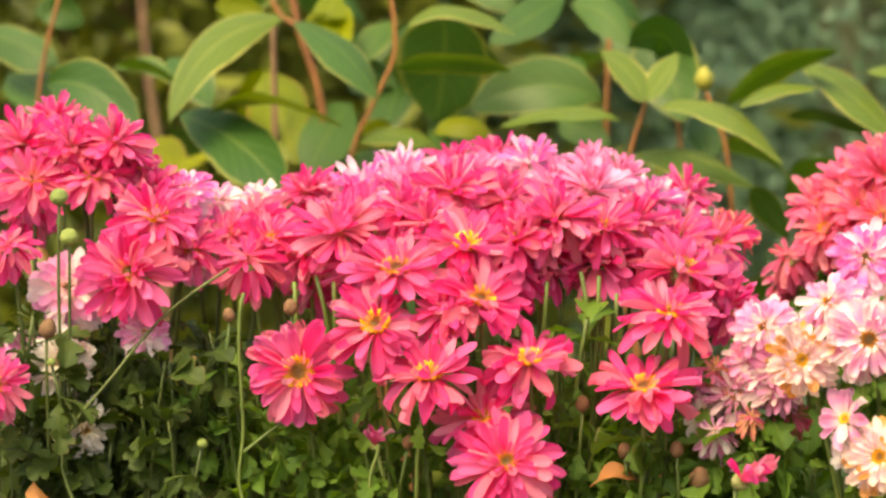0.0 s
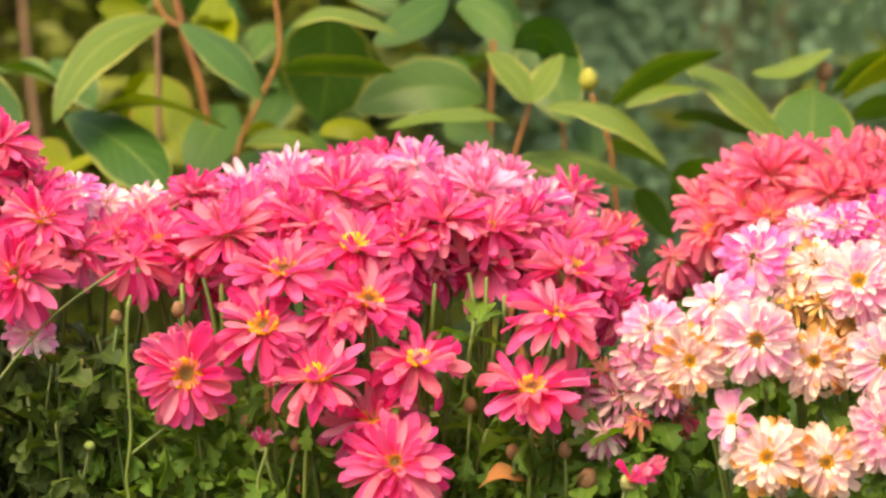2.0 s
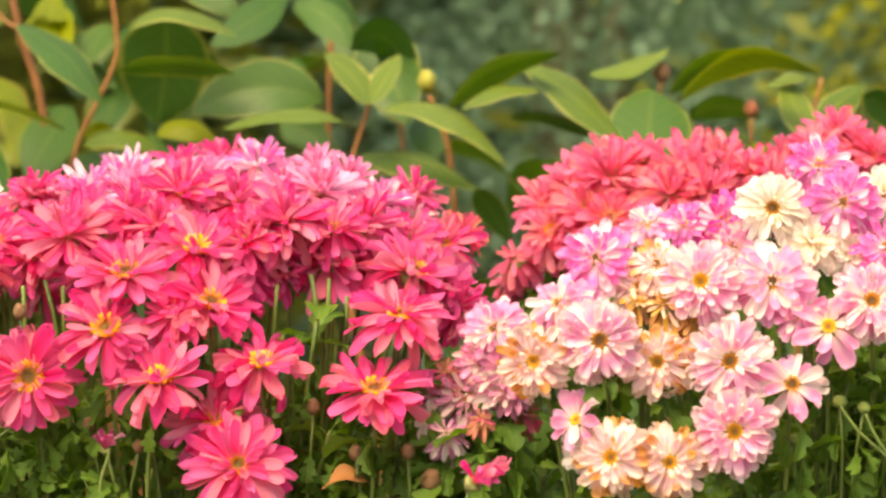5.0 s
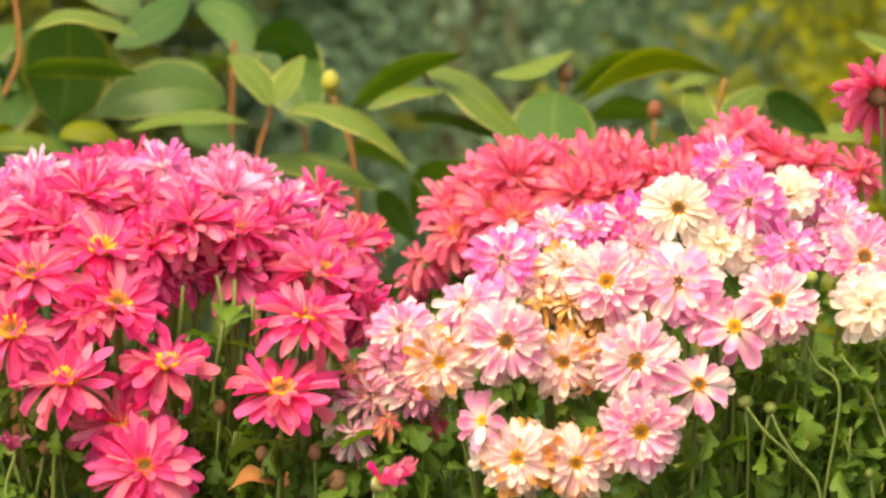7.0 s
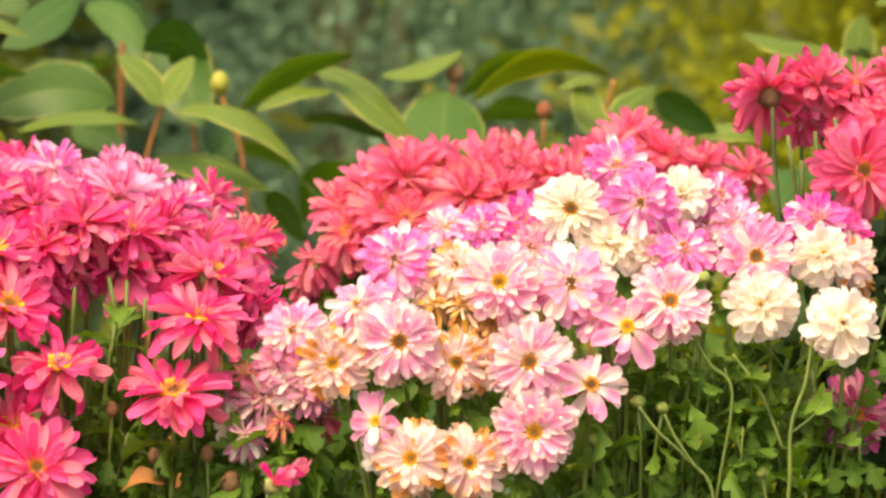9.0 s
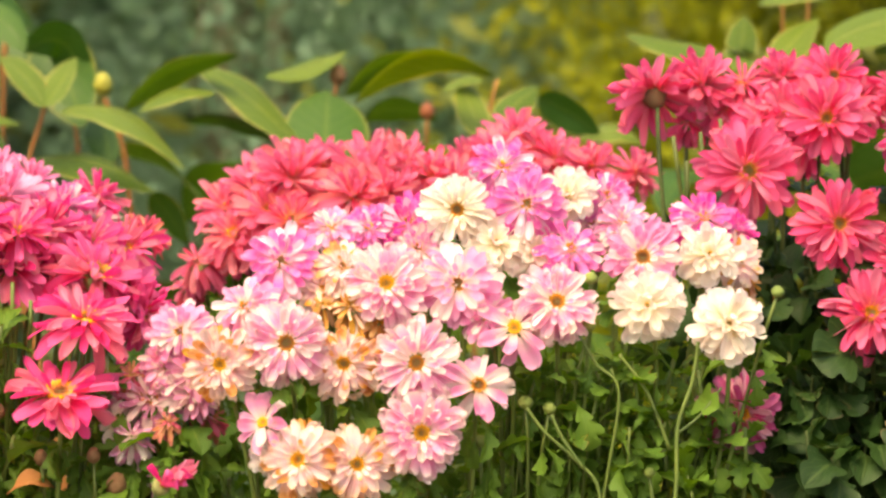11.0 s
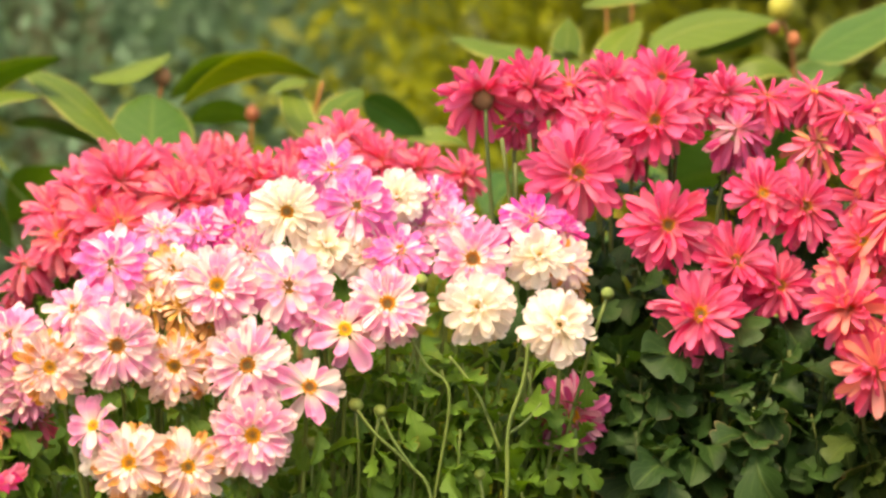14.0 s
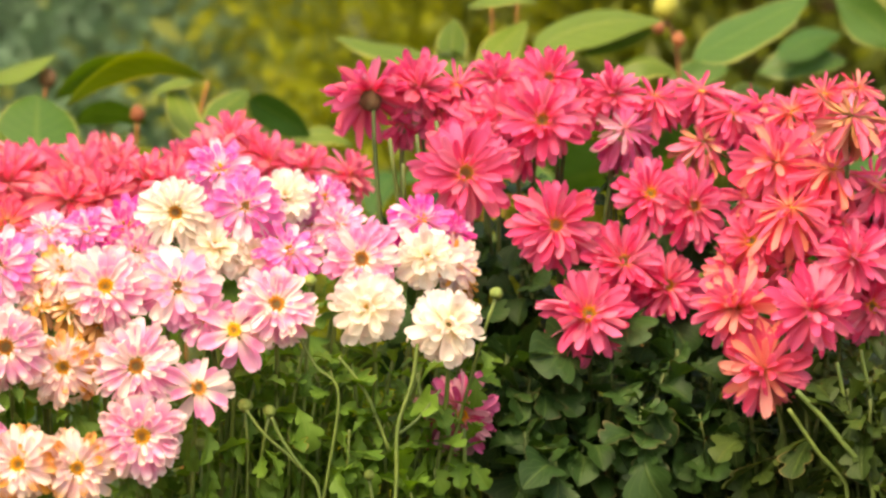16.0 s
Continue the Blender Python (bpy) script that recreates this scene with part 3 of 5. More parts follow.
def spread_leaf(parent, base, middle, tip, upper, lower, tone=0, seen=1):
    """A leathery leaf along a bent midrib from base by middle to tip. upper, lower: how far each half of the blade shows above and below the
    midrib from the front; what does not show runs back or forward. seen: 1 from above, -1 from below."""
    SEED[0] += 1
    rng = random.Random(SEED[0])
    b, m, t = Vector(base), Vector(middle), Vector(tip)
    c = m * 2 - (b + t) * 0.5
    L = (m - b).length + (t - m).length
    nu, nv = 19, 9
    V, U = [], []
    phase = rng.uniform(0, 6.28)
    for i in range(nu):
        a = i / (nu - 1)
        p = b * (1 - a) ** 2 + c * 2 * a * (1 - a) + t * a * a
        d = ((c - b) * (1 - a) + (t - c) * a).normalized()
        up = Vector((-d.z, 0, d.x)).normalized()
        if up.z < 0 or (abs(up.z) < 0.35 and up.x < 0):
            up = -up
        body = max(0.02, math.sin(math.pi * min(1, max(0.0, (a - 0.02) / 0.98) ** 0.90)) ** (0.62 if upper + lower < 0.5 * L else 0.50))
        if a > 0.86:
            body *= 1 - 0.55 * ((a - 0.86) / 0.14) ** 0.8 * (1 - (a - 0.86) / 0.14)
        for j in range(nv):
            s = j / (nv - 1) * 2 - 1
            show = upper if s > 0 else lower
            reach = max(0.235 * L, show)
            deep = math.sqrt(reach * reach - show * show) * (1 if s > 0 else -1) * seen
            q = abs(s)
            droop = 0.10 * reach * q * q * body * (-1 if seen > 0 else 0.4)
            ripple = 0.022 * L * q * math.sin(a * 11 + phase + (2 if s > 0 else 0))
            V.append(p + up * (s * show * body) + Vector((0, 1, 0)) * (deep * q * body + ripple * 0.6) + Vector((0, 0, 1)) * (droop + ripple * 0.35))
            U.append((s * 0.5 + 0.5, a))
    me = mesh_of("leaf", [v - b for v in V], grid_faces(nu, nv), U, {0: BROAD_LEAF, 1: GOLD_LEAF, 2: LIT_LEAF}[tone])
    return part("leaf", me, parent, Matrix.Translation(b))


def twig(parent, pts, r0, r1, material=None, name="branch"):
    pts = [Vector(p) for p in pts]
    if (pts[1] - pts[0]).length > 0.2:  # an even run up from the ground
        pts[1:1] = [pts[0].lerp(pts[1], s) for s in (0.3, 0.55, 0.75, 0.9)]
    smooth = []
    for i in range(len(pts) - 1):
        p0, p1, p2, p3 = pts[max(i - 1, 0)], pts[i], pts[i + 1], pts[min(i + 2, len(pts) - 1)]
        for k in range(5):
            s = k / 5
            smooth.append(0.5 * (2 * p1 + (p2 - p0) * s + (2 * p0 - 5 * p1 + 4 * p2 - p3) * s * s + (3 * p1 - p0 - 3 * p2 + p3) * s ** 3))
    smooth.append(pts[-1])
    return part("stem" if material in (STEM, DARK_STEM) else name, mesh_of(name, *tube(smooth, r0 * 0.8, r1 * 0.8, 7), material or TWIG), parent)


def shrub_bud(parent, x, y, z, size, material, nz=1.0, nx=0.0):
    rngb = lathe([(0.15, -1.0), (0.55, -0.8), (0.85, -0.3), (0.9, 0.1), (0.7, 0.7), (0.35, 1.1), (0.05, 1.25)], 12, 0.06, 3)
    return part("bud", mesh_of("bud", *rngb, material), parent, Matrix.Translation((x, y, z)) @ facing((nx, -0.2, nz)) @ Matrix.Scale(size / 2, 4))


def fill_leaves(parent, count, x0, x1, y0, y1, z0, z1, size, seed, material=None):
    """The thicket of further leaves deeper in the shrub, each on its own short twig's end."""
    rng = random.Random(seed)
    forms = [mesh_of("leaf", *leaf_surface(rng, 0.48, 0.06 + 0.05 * i, 0.2, 0, 0.2 * (i - 1), 9), material or BROAD_LEAF) for i in range(4)]
    for _ in range(count):
        p = Vector((rng.uniform(x0, x1), rng.uniform(y0, y1), rng.uniform(z0, z1)))
        m = Matrix.Translation(p) @ turn(z=rng.uniform(0, 6.28)) @ turn(y=rng.uniform(-0.6, 0.8)) @ turn(x=rng.uniform(-0.8, 0.8)) @ Matrix.Scale(size * rng.uniform(0.7, 1.2), 4)
        part("leaf", forms[rng.randrange(4)], parent, m)


def sprig_shrub(name, label, x, y, radius, height, count, size, material, seed, narrow, group="", stems=4):
    """A dense far shrub: a trunk with limbs, and many small sprigs grouped in clumps with gaps between."""
    s = new(name)
    s.location = (x, y, 0)
    tagged(s, label, "shrub", group)
    rng = random.Random(seed)
    for k in range(stems):
        a = 6.28 * k / stems + rng.uniform(-0.4, 0.4)
        e = Vector((math.cos(a) * radius * 0.25, math.sin(a) * radius * 0.25, height * rng.uniform(0.7, 0.95)))
        pts = bezier(Vector((0.03 * math.cos(a), 0.03 * math.sin(a), -0.02)), Vector((0.05, 0, height * 0.3)), e * 0.7, e, 8)
        part("trunk" if k == 0 else "limb", mesh_of("limb", *tube(pts, 0.022, 0.006), BARK), s, Matrix.Translation((x, y, 0)))
    clumps = []
    for _ in range(max(30, count // 28)):
        a, h = rng.uniform(0, 6.28), rng.uniform(0.0, 1.0)
        r = radius * math.sqrt(rng.uniform(0.25, 1.0)) * (1.0 - 0.45 * h * h) * rng.uniform(0.85, 1.1)
        clumps.append((Vector((r * math.cos(a), r * math.sin(a), 0.04 + h * height)), rng.uniform(0.05, 0.12)))
    # all sprigs at once: small pointed blades that lean outwards and up
    gen = np.random.default_rng(seed)
    c = np.array([tuple(q) for q, _ in clumps])[np.arange(count) % len(clumps)]
    spread = np.array([q for _, q in clumps])[np.arange(count) % len(clumps)]
    p = c + gen.normal(size=(count, 3)) * spread[:, None]
    p[:, 2] = np.maximum(p[:, 2], 0.02)
    d = np.concatenate([p[:, :2] / (np.linalg.norm(p[:, :2], axis=1, keepdims=True) + 1e-6), np.full((count, 1), 0.5)], axis=1) + gen.normal(size=(count, 3)) * 0.6
    d /= np.linalg.norm(d, axis=1, keepdims=True)
    e = np.cross(d, gen.normal(size=(count, 3)))
    e /= np.linalg.norm(e, axis=1, keepdims=True)
    up = np.cross(d, e)
    L = size * gen.uniform(0.5, 1.4, (count, 1))
    w = L * narrow * 0.5
    v = np.stack([p - e * w * 0.15, p + e * w * 0.15, p + d * L * 0.55 - e * w, p + d * L * 0.55 + e * w, p + d * L - e * w * 0.12 - up * L * 0.12, p + d * L + e * w * 0.12 - up * L * 0.12], axis=1).reshape(-1, 3)
    u = np.tile(np.array([(0.4, 0), (0.6, 0), (0, 0.55), (1, 0.55), (0.45, 1), (0.55, 1)]), (count, 1))
    o = np.arange(count)[:, None] * 6
    f = np.concatenate([o + np.array([[0, 1, 3, 2]]), o + np.array([[2, 3, 5, 4]])], axis=1).reshape(-1, 4).tolist()
    part("crown", mesh_of("crown", v, f, u, material), s, Matrix.Translation((x, y, 0)), "", "stuff")
    return s


# ---- the plants ----
shrub_west = shrub("leafy camellia shrub with broad green leaves and reddish twigs")
shrub_west.location = (-0.20, 0.45, 0)
spread_leaf(shrub_west, (-0.351, 0.400, 0.659), (-0.389, 0.367, 0.643), (-0.411, 0.340, 0.600), 0.0135, 0.0128, 2, 1)
spread_leaf(shrub_west, (-0.344, 0.400, 0.657), (-0.311, 0.369, 0.640), (-0.288, 0.344, 0.614), 0.0074, 0.0094, 0, 1)
spread_leaf(shrub_west, (-0.499, 0.420, 0.619), (-0.467, 0.400, 0.616), (-0.436, 0.384, 0.591), 0.0190, 0.0142, 0, 1)
spread_leaf(shrub_west, (-0.461, 0.450, 0.629), (-0.442, 0.453, 0.628), (-0.424, 0.455, 0.619), 0.0041, 0.0034, 0, -1)
spread_leaf(shrub_west, (-0.553, 0.500, 0.648), (-0.526, 0.486, 0.641), (-0.501, 0.474, 0.628), 0.0111, 0.0139, 0, 1)
spread_leaf(shrub_west, (-0.410, 0.380, 0.602), (-0.368, 0.348, 0.585), (-0.341, 0.321, 0.558), 0.0167, 0.0160, 0, 1)
spread_leaf(shrub_west, (-0.375, 0.520, 0.627), (-0.377, 0.536, 0.596), (-0.364, 0.549, 0.567), 0.0210, 0.0210, 1, -1)
spread_leaf(shrub_west, (-0.390, 0.360, 0.603), (-0.356, 0.362, 0.613), (-0.311, 0.363, 0.596), 0.0027, 0.0053, 2, -1)
spread_leaf(shrub_west, (-0.322, 0.500, 0.606), (-0.333, 0.469, 0.587), (-0.343, 0.443, 0.563), 0.0167, 0.0167, 0, 1)
spread_leaf(shrub_west, (-0.280, 0.380, 0.631), (-0.247, 0.381, 0.636), (-0.210, 0.381, 0.629), 0.0033, 0.0100, 0, -1)
spread_leaf(shrub_west, (-0.277, 0.400, 0.655), (-0.249, 0.397, 0.666), (-0.211, 0.394, 0.650), 0.0034, 0.0047, 2, 1)
spread_leaf(shrub_west, (-0.261, 0.470, 0.661), (-0.263, 0.488, 0.630), (-0.270, 0.503, 0.594), 0.0293, 0.0276, 0, -1)
spread_leaf(shrub_west, (-0.162, 0.440, 0.610), (-0.201, 0.436, 0.619), (-0.241, 0.432, 0.604), 0.0191, 0.0157, 0, 1)
spread_leaf(shrub_west, (-0.187, 0.470, 0.673), (-0.206, 0.450, 0.660), (-0.230, 0.434, 0.645), 0.0121, 0.0110, 0, 1)
spread_leaf(shrub_west, (-0.183, 0.470, 0.667), (-0.161, 0.453, 0.661), (-0.146, 0.438, 0.643), 0.0097, 0.0103, 0, 1)
spread_leaf(shrub_west, (-0.148, 0.460, 0.641), (-0.123, 0.469, 0.646), (-0.112, 0.477, 0.606), 0.0117, 0.0144, 0, -1)
spread_leaf(shrub_west, (-0.132, 0.380, 0.611), (-0.143, 0.400, 0.627), (-0.161, 0.417, 0.640), 0.0087, 0.0067, 2, 1)
spread_leaf(shrub_west, (-0.132, 0.380, 0.611), (-0.123, 0.400, 0.625), (-0.114, 0.416, 0.639), 0.0094, 0.0053, 2, 1)
spread_leaf(shrub_west, (-0.217, 0.370, 0.597), (-0.179, 0.372, 0.607), (-0.145, 0.375, 0.600), 0.0027, 0.0043, 2, 1)
spread_leaf(shrub_west, (-0.122, 0.370, 0.608), (-0.086, 0.347, 0.607), (-0.049, 0.329, 0.577), 0.0047, 0.0057, 2, 1)
spread_leaf(shrub_west, (-0.105, 0.500, 0.605), (-0.100, 0.477, 0.591), (-0.095, 0.459, 0.574), 0.0118, 0.0118, 0, 1)
spread_leaf(shrub_west, (-0.141, 0.420, 0.577), (-0.107, 0.408, 0.578), (-0.068, 0.398, 0.560), 0.0041, 0.0102, 2, 1)
spread_leaf(shrub_west, (-0.071, 0.420, 0.558), (-0.061, 0.428, 0.546), (-0.049, 0.435, 0.526), 0.0081, 0.0095, 0, -1)
spread_leaf(shrub_west, (-0.266, 0.460, 0.589), (-0.248, 0.457, 0.594), (-0.228, 0.455, 0.585), 0.0058, 0.0069, 1, 1)
spread_leaf(shrub_west, (-0.436, 0.500, 0.590), (-0.426, 0.506, 0.581), (-0.414, 0.511, 0.568), 0.0049, 0.0070, 0, -1)
spread_leaf(shrub_west, (-0.402, 0.470, 0.576), (-0.415, 0.459, 0.572), (-0.430, 0.451, 0.562), 0.0031, 0.0045, 1, 1)
spread_leaf(shrub_west, (-0.334, 0.540, 0.676), (-0.338, 0.510, 0.655), (-0.331, 0.486, 0.634), 0.0127, 0.0127, 1, 1)
spread_leaf(shrub_west, (-0.301, 0.540, 0.655), (-0.310, 0.522, 0.644), (-0.317, 0.507, 0.630), 0.0092, 0.0085, 0, 1)
spread_leaf(shrub_west, (-0.336, 0.550, 0.639), (-0.316, 0.534, 0.628), (-0.296, 0.520, 0.616), 0.0078, 0.0078, 0, 1)
spread_leaf(shrub_west, (-0.310, 0.450, 0.583), (-0.288, 0.447, 0.589), (-0.263, 0.445, 0.580), 0.0048, 0.0058, 2, 1)
spread_leaf(shrub_west, (-0.086, 0.420, 0.607), (-0.058, 0.411, 0.632), (-0.019, 0.403, 0.641), 0.0041, 0.0115, 0, -1)
spread_leaf(shrub_west, (-0.077, 0.370, 0.608), (-0.056, 0.378, 0.619), (-0.031, 0.385, 0.619), 0.0033, 0.0040, 2, 1)
spread_leaf(shrub_west, (-0.050, 0.430, 0.601), (-0.022, 0.434, 0.601), (0.006, 0.437, 0.586), 0.0027, 0.0068, 0, -1)
broad_leaf(shrub_west, -0.378, 0.520, 0.625, -0.351, 0.460, 0.570, 0.039, 0.000, 1, 1)
broad_leaf(shrub_west, -0.471, 0.500, 0.628, -0.429, 0.479, 0.620, 0.010, 0.003)
broad_leaf(shrub_west, -0.136, 0.500, 0.656, -0.111, 0.440, 0.597, 0.042, 0.000, -1)
broad_leaf(shrub_west, -0.345, 0.540, 0.667, -0.327, 0.483, 0.631, 0.034, 0.000, 1, 1)
broad_leaf(shrub_west, -0.320, 0.540, 0.626, -0.310, 0.564, 0.653, 0.025, 0.000)
broad_leaf(shrub_west, -0.540, 0.520, 0.623, -0.497, 0.465, 0.590, 0.028, 0.003)
broad_leaf(shrub_west, -0.442, 0.540, 0.633, -0.409, 0.490, 0.603, 0.025, 0.002)
broad_leaf(shrub_west, -0.219, 0.520, 0.662, -0.262, 0.532, 0.680, 0.021, 0.004)
broad_leaf(shrub_west, -0.457, 0.500, 0.581, -0.419, 0.458, 0.559, 0.021, 0.004, 1, 1)
broad_leaf(shrub_west, -0.551, 0.540, 0.586, -0.515, 0.521, 0.580, 0.021, 0.004)
broad_leaf(shrub_west, -0.501, 0.570, 0.654, -0.534, 0.569, 0.661, 0.022, 0.004)
broad_leaf(shrub_west, -0.315, 0.500, 0.564, -0.358, 0.503, 0.574, 0.021, 0.004)
broad_leaf(shrub_west, -0.296, 0.520, 0.579, -0.318, 0.523, 0.590, 0.018, 0.002, 1, 1)
broad_leaf(shrub_west, -0.116, 0.520, 0.585, -0.097, 0.470, 0.556, 0.025, 0.002)
broad_leaf(shrub_west, -0.194, 0.520, 0.594, -0.160, 0.490, 0.579, 0.021, 0.002)
broad_leaf(shrub_west, -0.146, 0.540, 0.634, -0.172, 0.562, 0.658, 0.021, 0.001)
broad_leaf(shrub_west, -0.335, 0.550, 0.626, -0.297, 0.522, 0.613, 0.025, 0.001)
broad_leaf(shrub_west, -0.416, 0.560, 0.665, -0.381, 0.541, 0.658, 0.022, 0.003, 1, 1)
twig(shrub_west, [(-0.160, 0.480, -0.01), (-0.323, 0.450, 0.525), (-0.315, 0.450, 0.578), (-0.302, 0.450, 0.608), (-0.289, 0.450, 0.639), (-0.292, 0.450, 0.677)], 0.0024, 0.0017)
twig(shrub_west, [(-0.170, 0.510, -0.01), (-0.331, 0.480, 0.523), (-0.338, 0.480, 0.604), (-0.351, 0.480, 0.649), (-0.357, 0.480, 0.677)], 0.0038, 0.0031)
twig(shrub_west, [(-0.336, 0.440, 0.650), (-0.357, 0.440, 0.660), (-0.367, 0.440, 0.680)], 0.0024, 0.0017)
twig(shrub_west, [(-0.365, 0.470, 0.566), (-0.366, 0.470, 0.625), (-0.366, 0.470, 0.652), (-0.361, 0.470, 0.659)], 0.0028, 0.0021, BARK)
twig(shrub_west, [(-0.280, 0.500, -0.01), (-0.516, 0.470, 0.530), (-0.514, 0.470, 0.596), (-0.509, 0.470, 0.635), (-0.498, 0.470, 0.677)], 0.0024, 0.0017)
twig(shrub_west, [(-0.050, 0.530, -0.01), (-0.161, 0.500, 0.530), (-0.163, 0.500, 0.586), (-0.162, 0.500, 0.633), (-0.161, 0.500, 0.649)], 0.0028, 0.0021)
twig(shrub_west, [(-0.040, 0.430, -0.01), (-0.152, 0.400, 0.529), (-0.143, 0.400, 0.577), (-0.134, 0.400, 0.607), (-0.132, 0.400, 0.624)], 0.0024, 0.0017)
twig(shrub_west, [(-0.030, 0.500, -0.01), (-0.112, 0.470, 0.525), (-0.116, 0.470, 0.584), (-0.119, 0.470, 0.605)], 0.0021, 0.0017)
twig(shrub_west, [(-0.082, 0.450, 0.527), (-0.087, 0.450, 0.580), (-0.095, 0.450, 0.604), (-0.099, 0.450, 0.614)], 0.0021, 0.0017)
shrub_bud(shrub_west, -0.099, 0.420, 0.623, 0.013, GOLD_BUD, 1, 0)
fill_leaves(shrub_west, 50, -0.39, -0.17, 0.58, 0.82, 0.43, 0.71, 0.085, 11)
shrub_east = shrub("low camellia shrub with broad arching leaves and small red buds")
shrub_east.location = (0.12, 0.45, 0)
spread_leaf(shrub_east, (0.018, 0.380, 0.587), (-0.013, 0.413, 0.616), (-0.044, 0.440, 0.634), 0.0094, 0.0080, 2, 1)
spread_leaf(shrub_east, (0.034, 0.370, 0.578), (0.034, 0.400, 0.599), (0.036, 0.424, 0.619), 0.0260, 0.0253, 0, 1)
spread_leaf(shrub_east, (-0.002, 0.420, 0.628), (0.024, 0.431, 0.633), (0.047, 0.440, 0.643), 0.0044, 0.0051, 2, 1)
spread_leaf(shrub_east, (0.046, 0.440, 0.615), (0.068, 0.433, 0.635), (0.099, 0.427, 0.642), 0.0041, 0.0123, 0, -1)
spread_leaf(shrub_east, (0.051, 0.380, 0.613), (0.088, 0.375, 0.642), (0.133, 0.372, 0.630), 0.0020, 0.0147, 2, -1)
spread_leaf(shrub_east, (0.059, 0.460, 0.599), (0.078, 0.460, 0.607), (0.103, 0.459, 0.600), 0.0069, 0.0082, 0, -1)
spread_leaf(shrub_east, (0.131, 0.380, 0.593), (0.121, 0.404, 0.609), (0.117, 0.424, 0.627), 0.0100, 0.0094, 2, 1)
spread_leaf(shrub_east, (0.134, 0.380, 0.597), (0.145, 0.397, 0.610), (0.162, 0.411, 0.621), 0.0087, 0.0100, 2, 1)
spread_leaf(shrub_east, (0.130, 0.420, 0.625), (0.117, 0.416, 0.626), (0.103, 0.412, 0.619), 0.0027, 0.0031, 2, 1)
spread_leaf(shrub_east, (0.162, 0.430, 0.615), (0.179, 0.436, 0.607), (0.201, 0.442, 0.592), 0.0088, 0.0129, 0, -1)
spread_leaf(shrub_east, (0.190, 0.450, 0.588), (0.208, 0.448, 0.594), (0.227, 0.447, 0.586), 0.0045, 0.0055, 2, 1)
spread_leaf(shrub_east, (0.091, 0.460, 0.577), (0.103, 0.456, 0.582), (0.114, 0.454, 0.572), 0.0041, 0.0048, 1, 1)
spread_leaf(shrub_east, (0.074, 0.460, 0.586), (0.085, 0.459, 0.590), (0.096, 0.457, 0.584), 0.0034, 0.0041, 2, 1)
spread_leaf(shrub_east, (0.273, 0.400, 0.641), (0.245, 0.408, 0.647), (0.213, 0.415, 0.653), 0.0037, 0.0074, 2, 1)
spread_leaf(shrub_east, (0.277, 0.390, 0.631), (0.284, 0.413, 0.648), (0.287, 0.432, 0.664), 0.0107, 0.0107, 2, 1)
spread_leaf(shrub_east, (0.298, 0.390, 0.631), (0.312, 0.412, 0.646), (0.332, 0.430, 0.662), 0.0087, 0.0107, 2, 1)
spread_leaf(shrub_east, (0.330, 0.380, 0.643), (0.361, 0.394, 0.659), (0.412, 0.406, 0.663), 0.0100, 0.0094, 2, 1)
spread_leaf(shrub_east, (0.362, 0.410, 0.642), (0.385, 0.406, 0.649), (0.407, 0.402, 0.658), 0.0034, 0.0051, 0, -1)
spread_leaf(shrub_east, (0.375, 0.390, 0.627), (0.397, 0.392, 0.639), (0.419, 0.393, 0.630), 0.0040, 0.0101, 2, 1)
spread_leaf(shrub_east, (0.425, 0.380, 0.640), (0.461, 0.405, 0.657), (0.504, 0.425, 0.676), 0.0107, 0.0107, 0, 1)
spread_leaf(shrub_east, (0.295, 0.430, 0.670), (0.316, 0.433, 0.676), (0.338, 0.435, 0.674), 0.0034, 0.0034, 2, 1)
spread_leaf(shrub_east, (0.456, 0.440, 0.617), (0.470, 0.439, 0.622), (0.485, 0.437, 0.615), 0.0027, 0.0041, 2, 1)
spread_leaf(shrub_east, (0.498, 0.500, 0.637), (0.518, 0.511, 0.648), (0.542, 0.519, 0.652), 0.0077, 0.0091, 0, 1)
broad_leaf(shrub_east, 0.539, 0.520, 0.674, 0.572, 0.470, 0.643, 0.028, 0.003, -1)
broad_leaf(shrub_east, 0.489, 0.520, 0.628, 0.546, 0.519, 0.635, 0.021, 0.003)
broad_leaf(shrub_east, 0.428, 0.500, 0.618, 0.469, 0.508, 0.632, 0.018, 0.002)
twig(shrub_east, [(0.080, 0.500, -0.01), (0.040, 0.470, 0.527), (0.042, 0.470, 0.569), (0.040, 0.470, 0.603), (0.042, 0.470, 0.624)], 0.0021, 0.0014)
twig(shrub_east, [(0.100, 0.500, -0.01), (0.095, 0.470, 0.527), (0.096, 0.470, 0.569), (0.097, 0.470, 0.600)], 0.0021, 0.0014)
twig(shrub_east, [(0.120, 0.480, -0.01), (0.126, 0.450, 0.529), (0.125, 0.450, 0.570), (0.131, 0.450, 0.594), (0.139, 0.450, 0.625)], 0.0021, 0.0014)
twig(shrub_east, [(0.300, 0.480, -0.01), (0.433, 0.450, 0.571), (0.429, 0.450, 0.612), (0.426, 0.450, 0.647), (0.417, 0.450, 0.668)], 0.0024, 0.0017)
twig(shrub_east, [(0.200, 0.500, -0.01), (0.315, 0.470, 0.570), (0.315, 0.470, 0.654), (0.314, 0.470, 0.681)], 0.0012, 0.0010)
twig(shrub_east, [(0.210, 0.500, -0.01), (0.327, 0.470, 0.570), (0.330, 0.470, 0.654), (0.331, 0.470, 0.681)], 0.0012, 0.0010)
shrub_bud(shrub_east, 0.042, 0.440, 0.628, 0.012, BROWN_BUD, 1, 0)
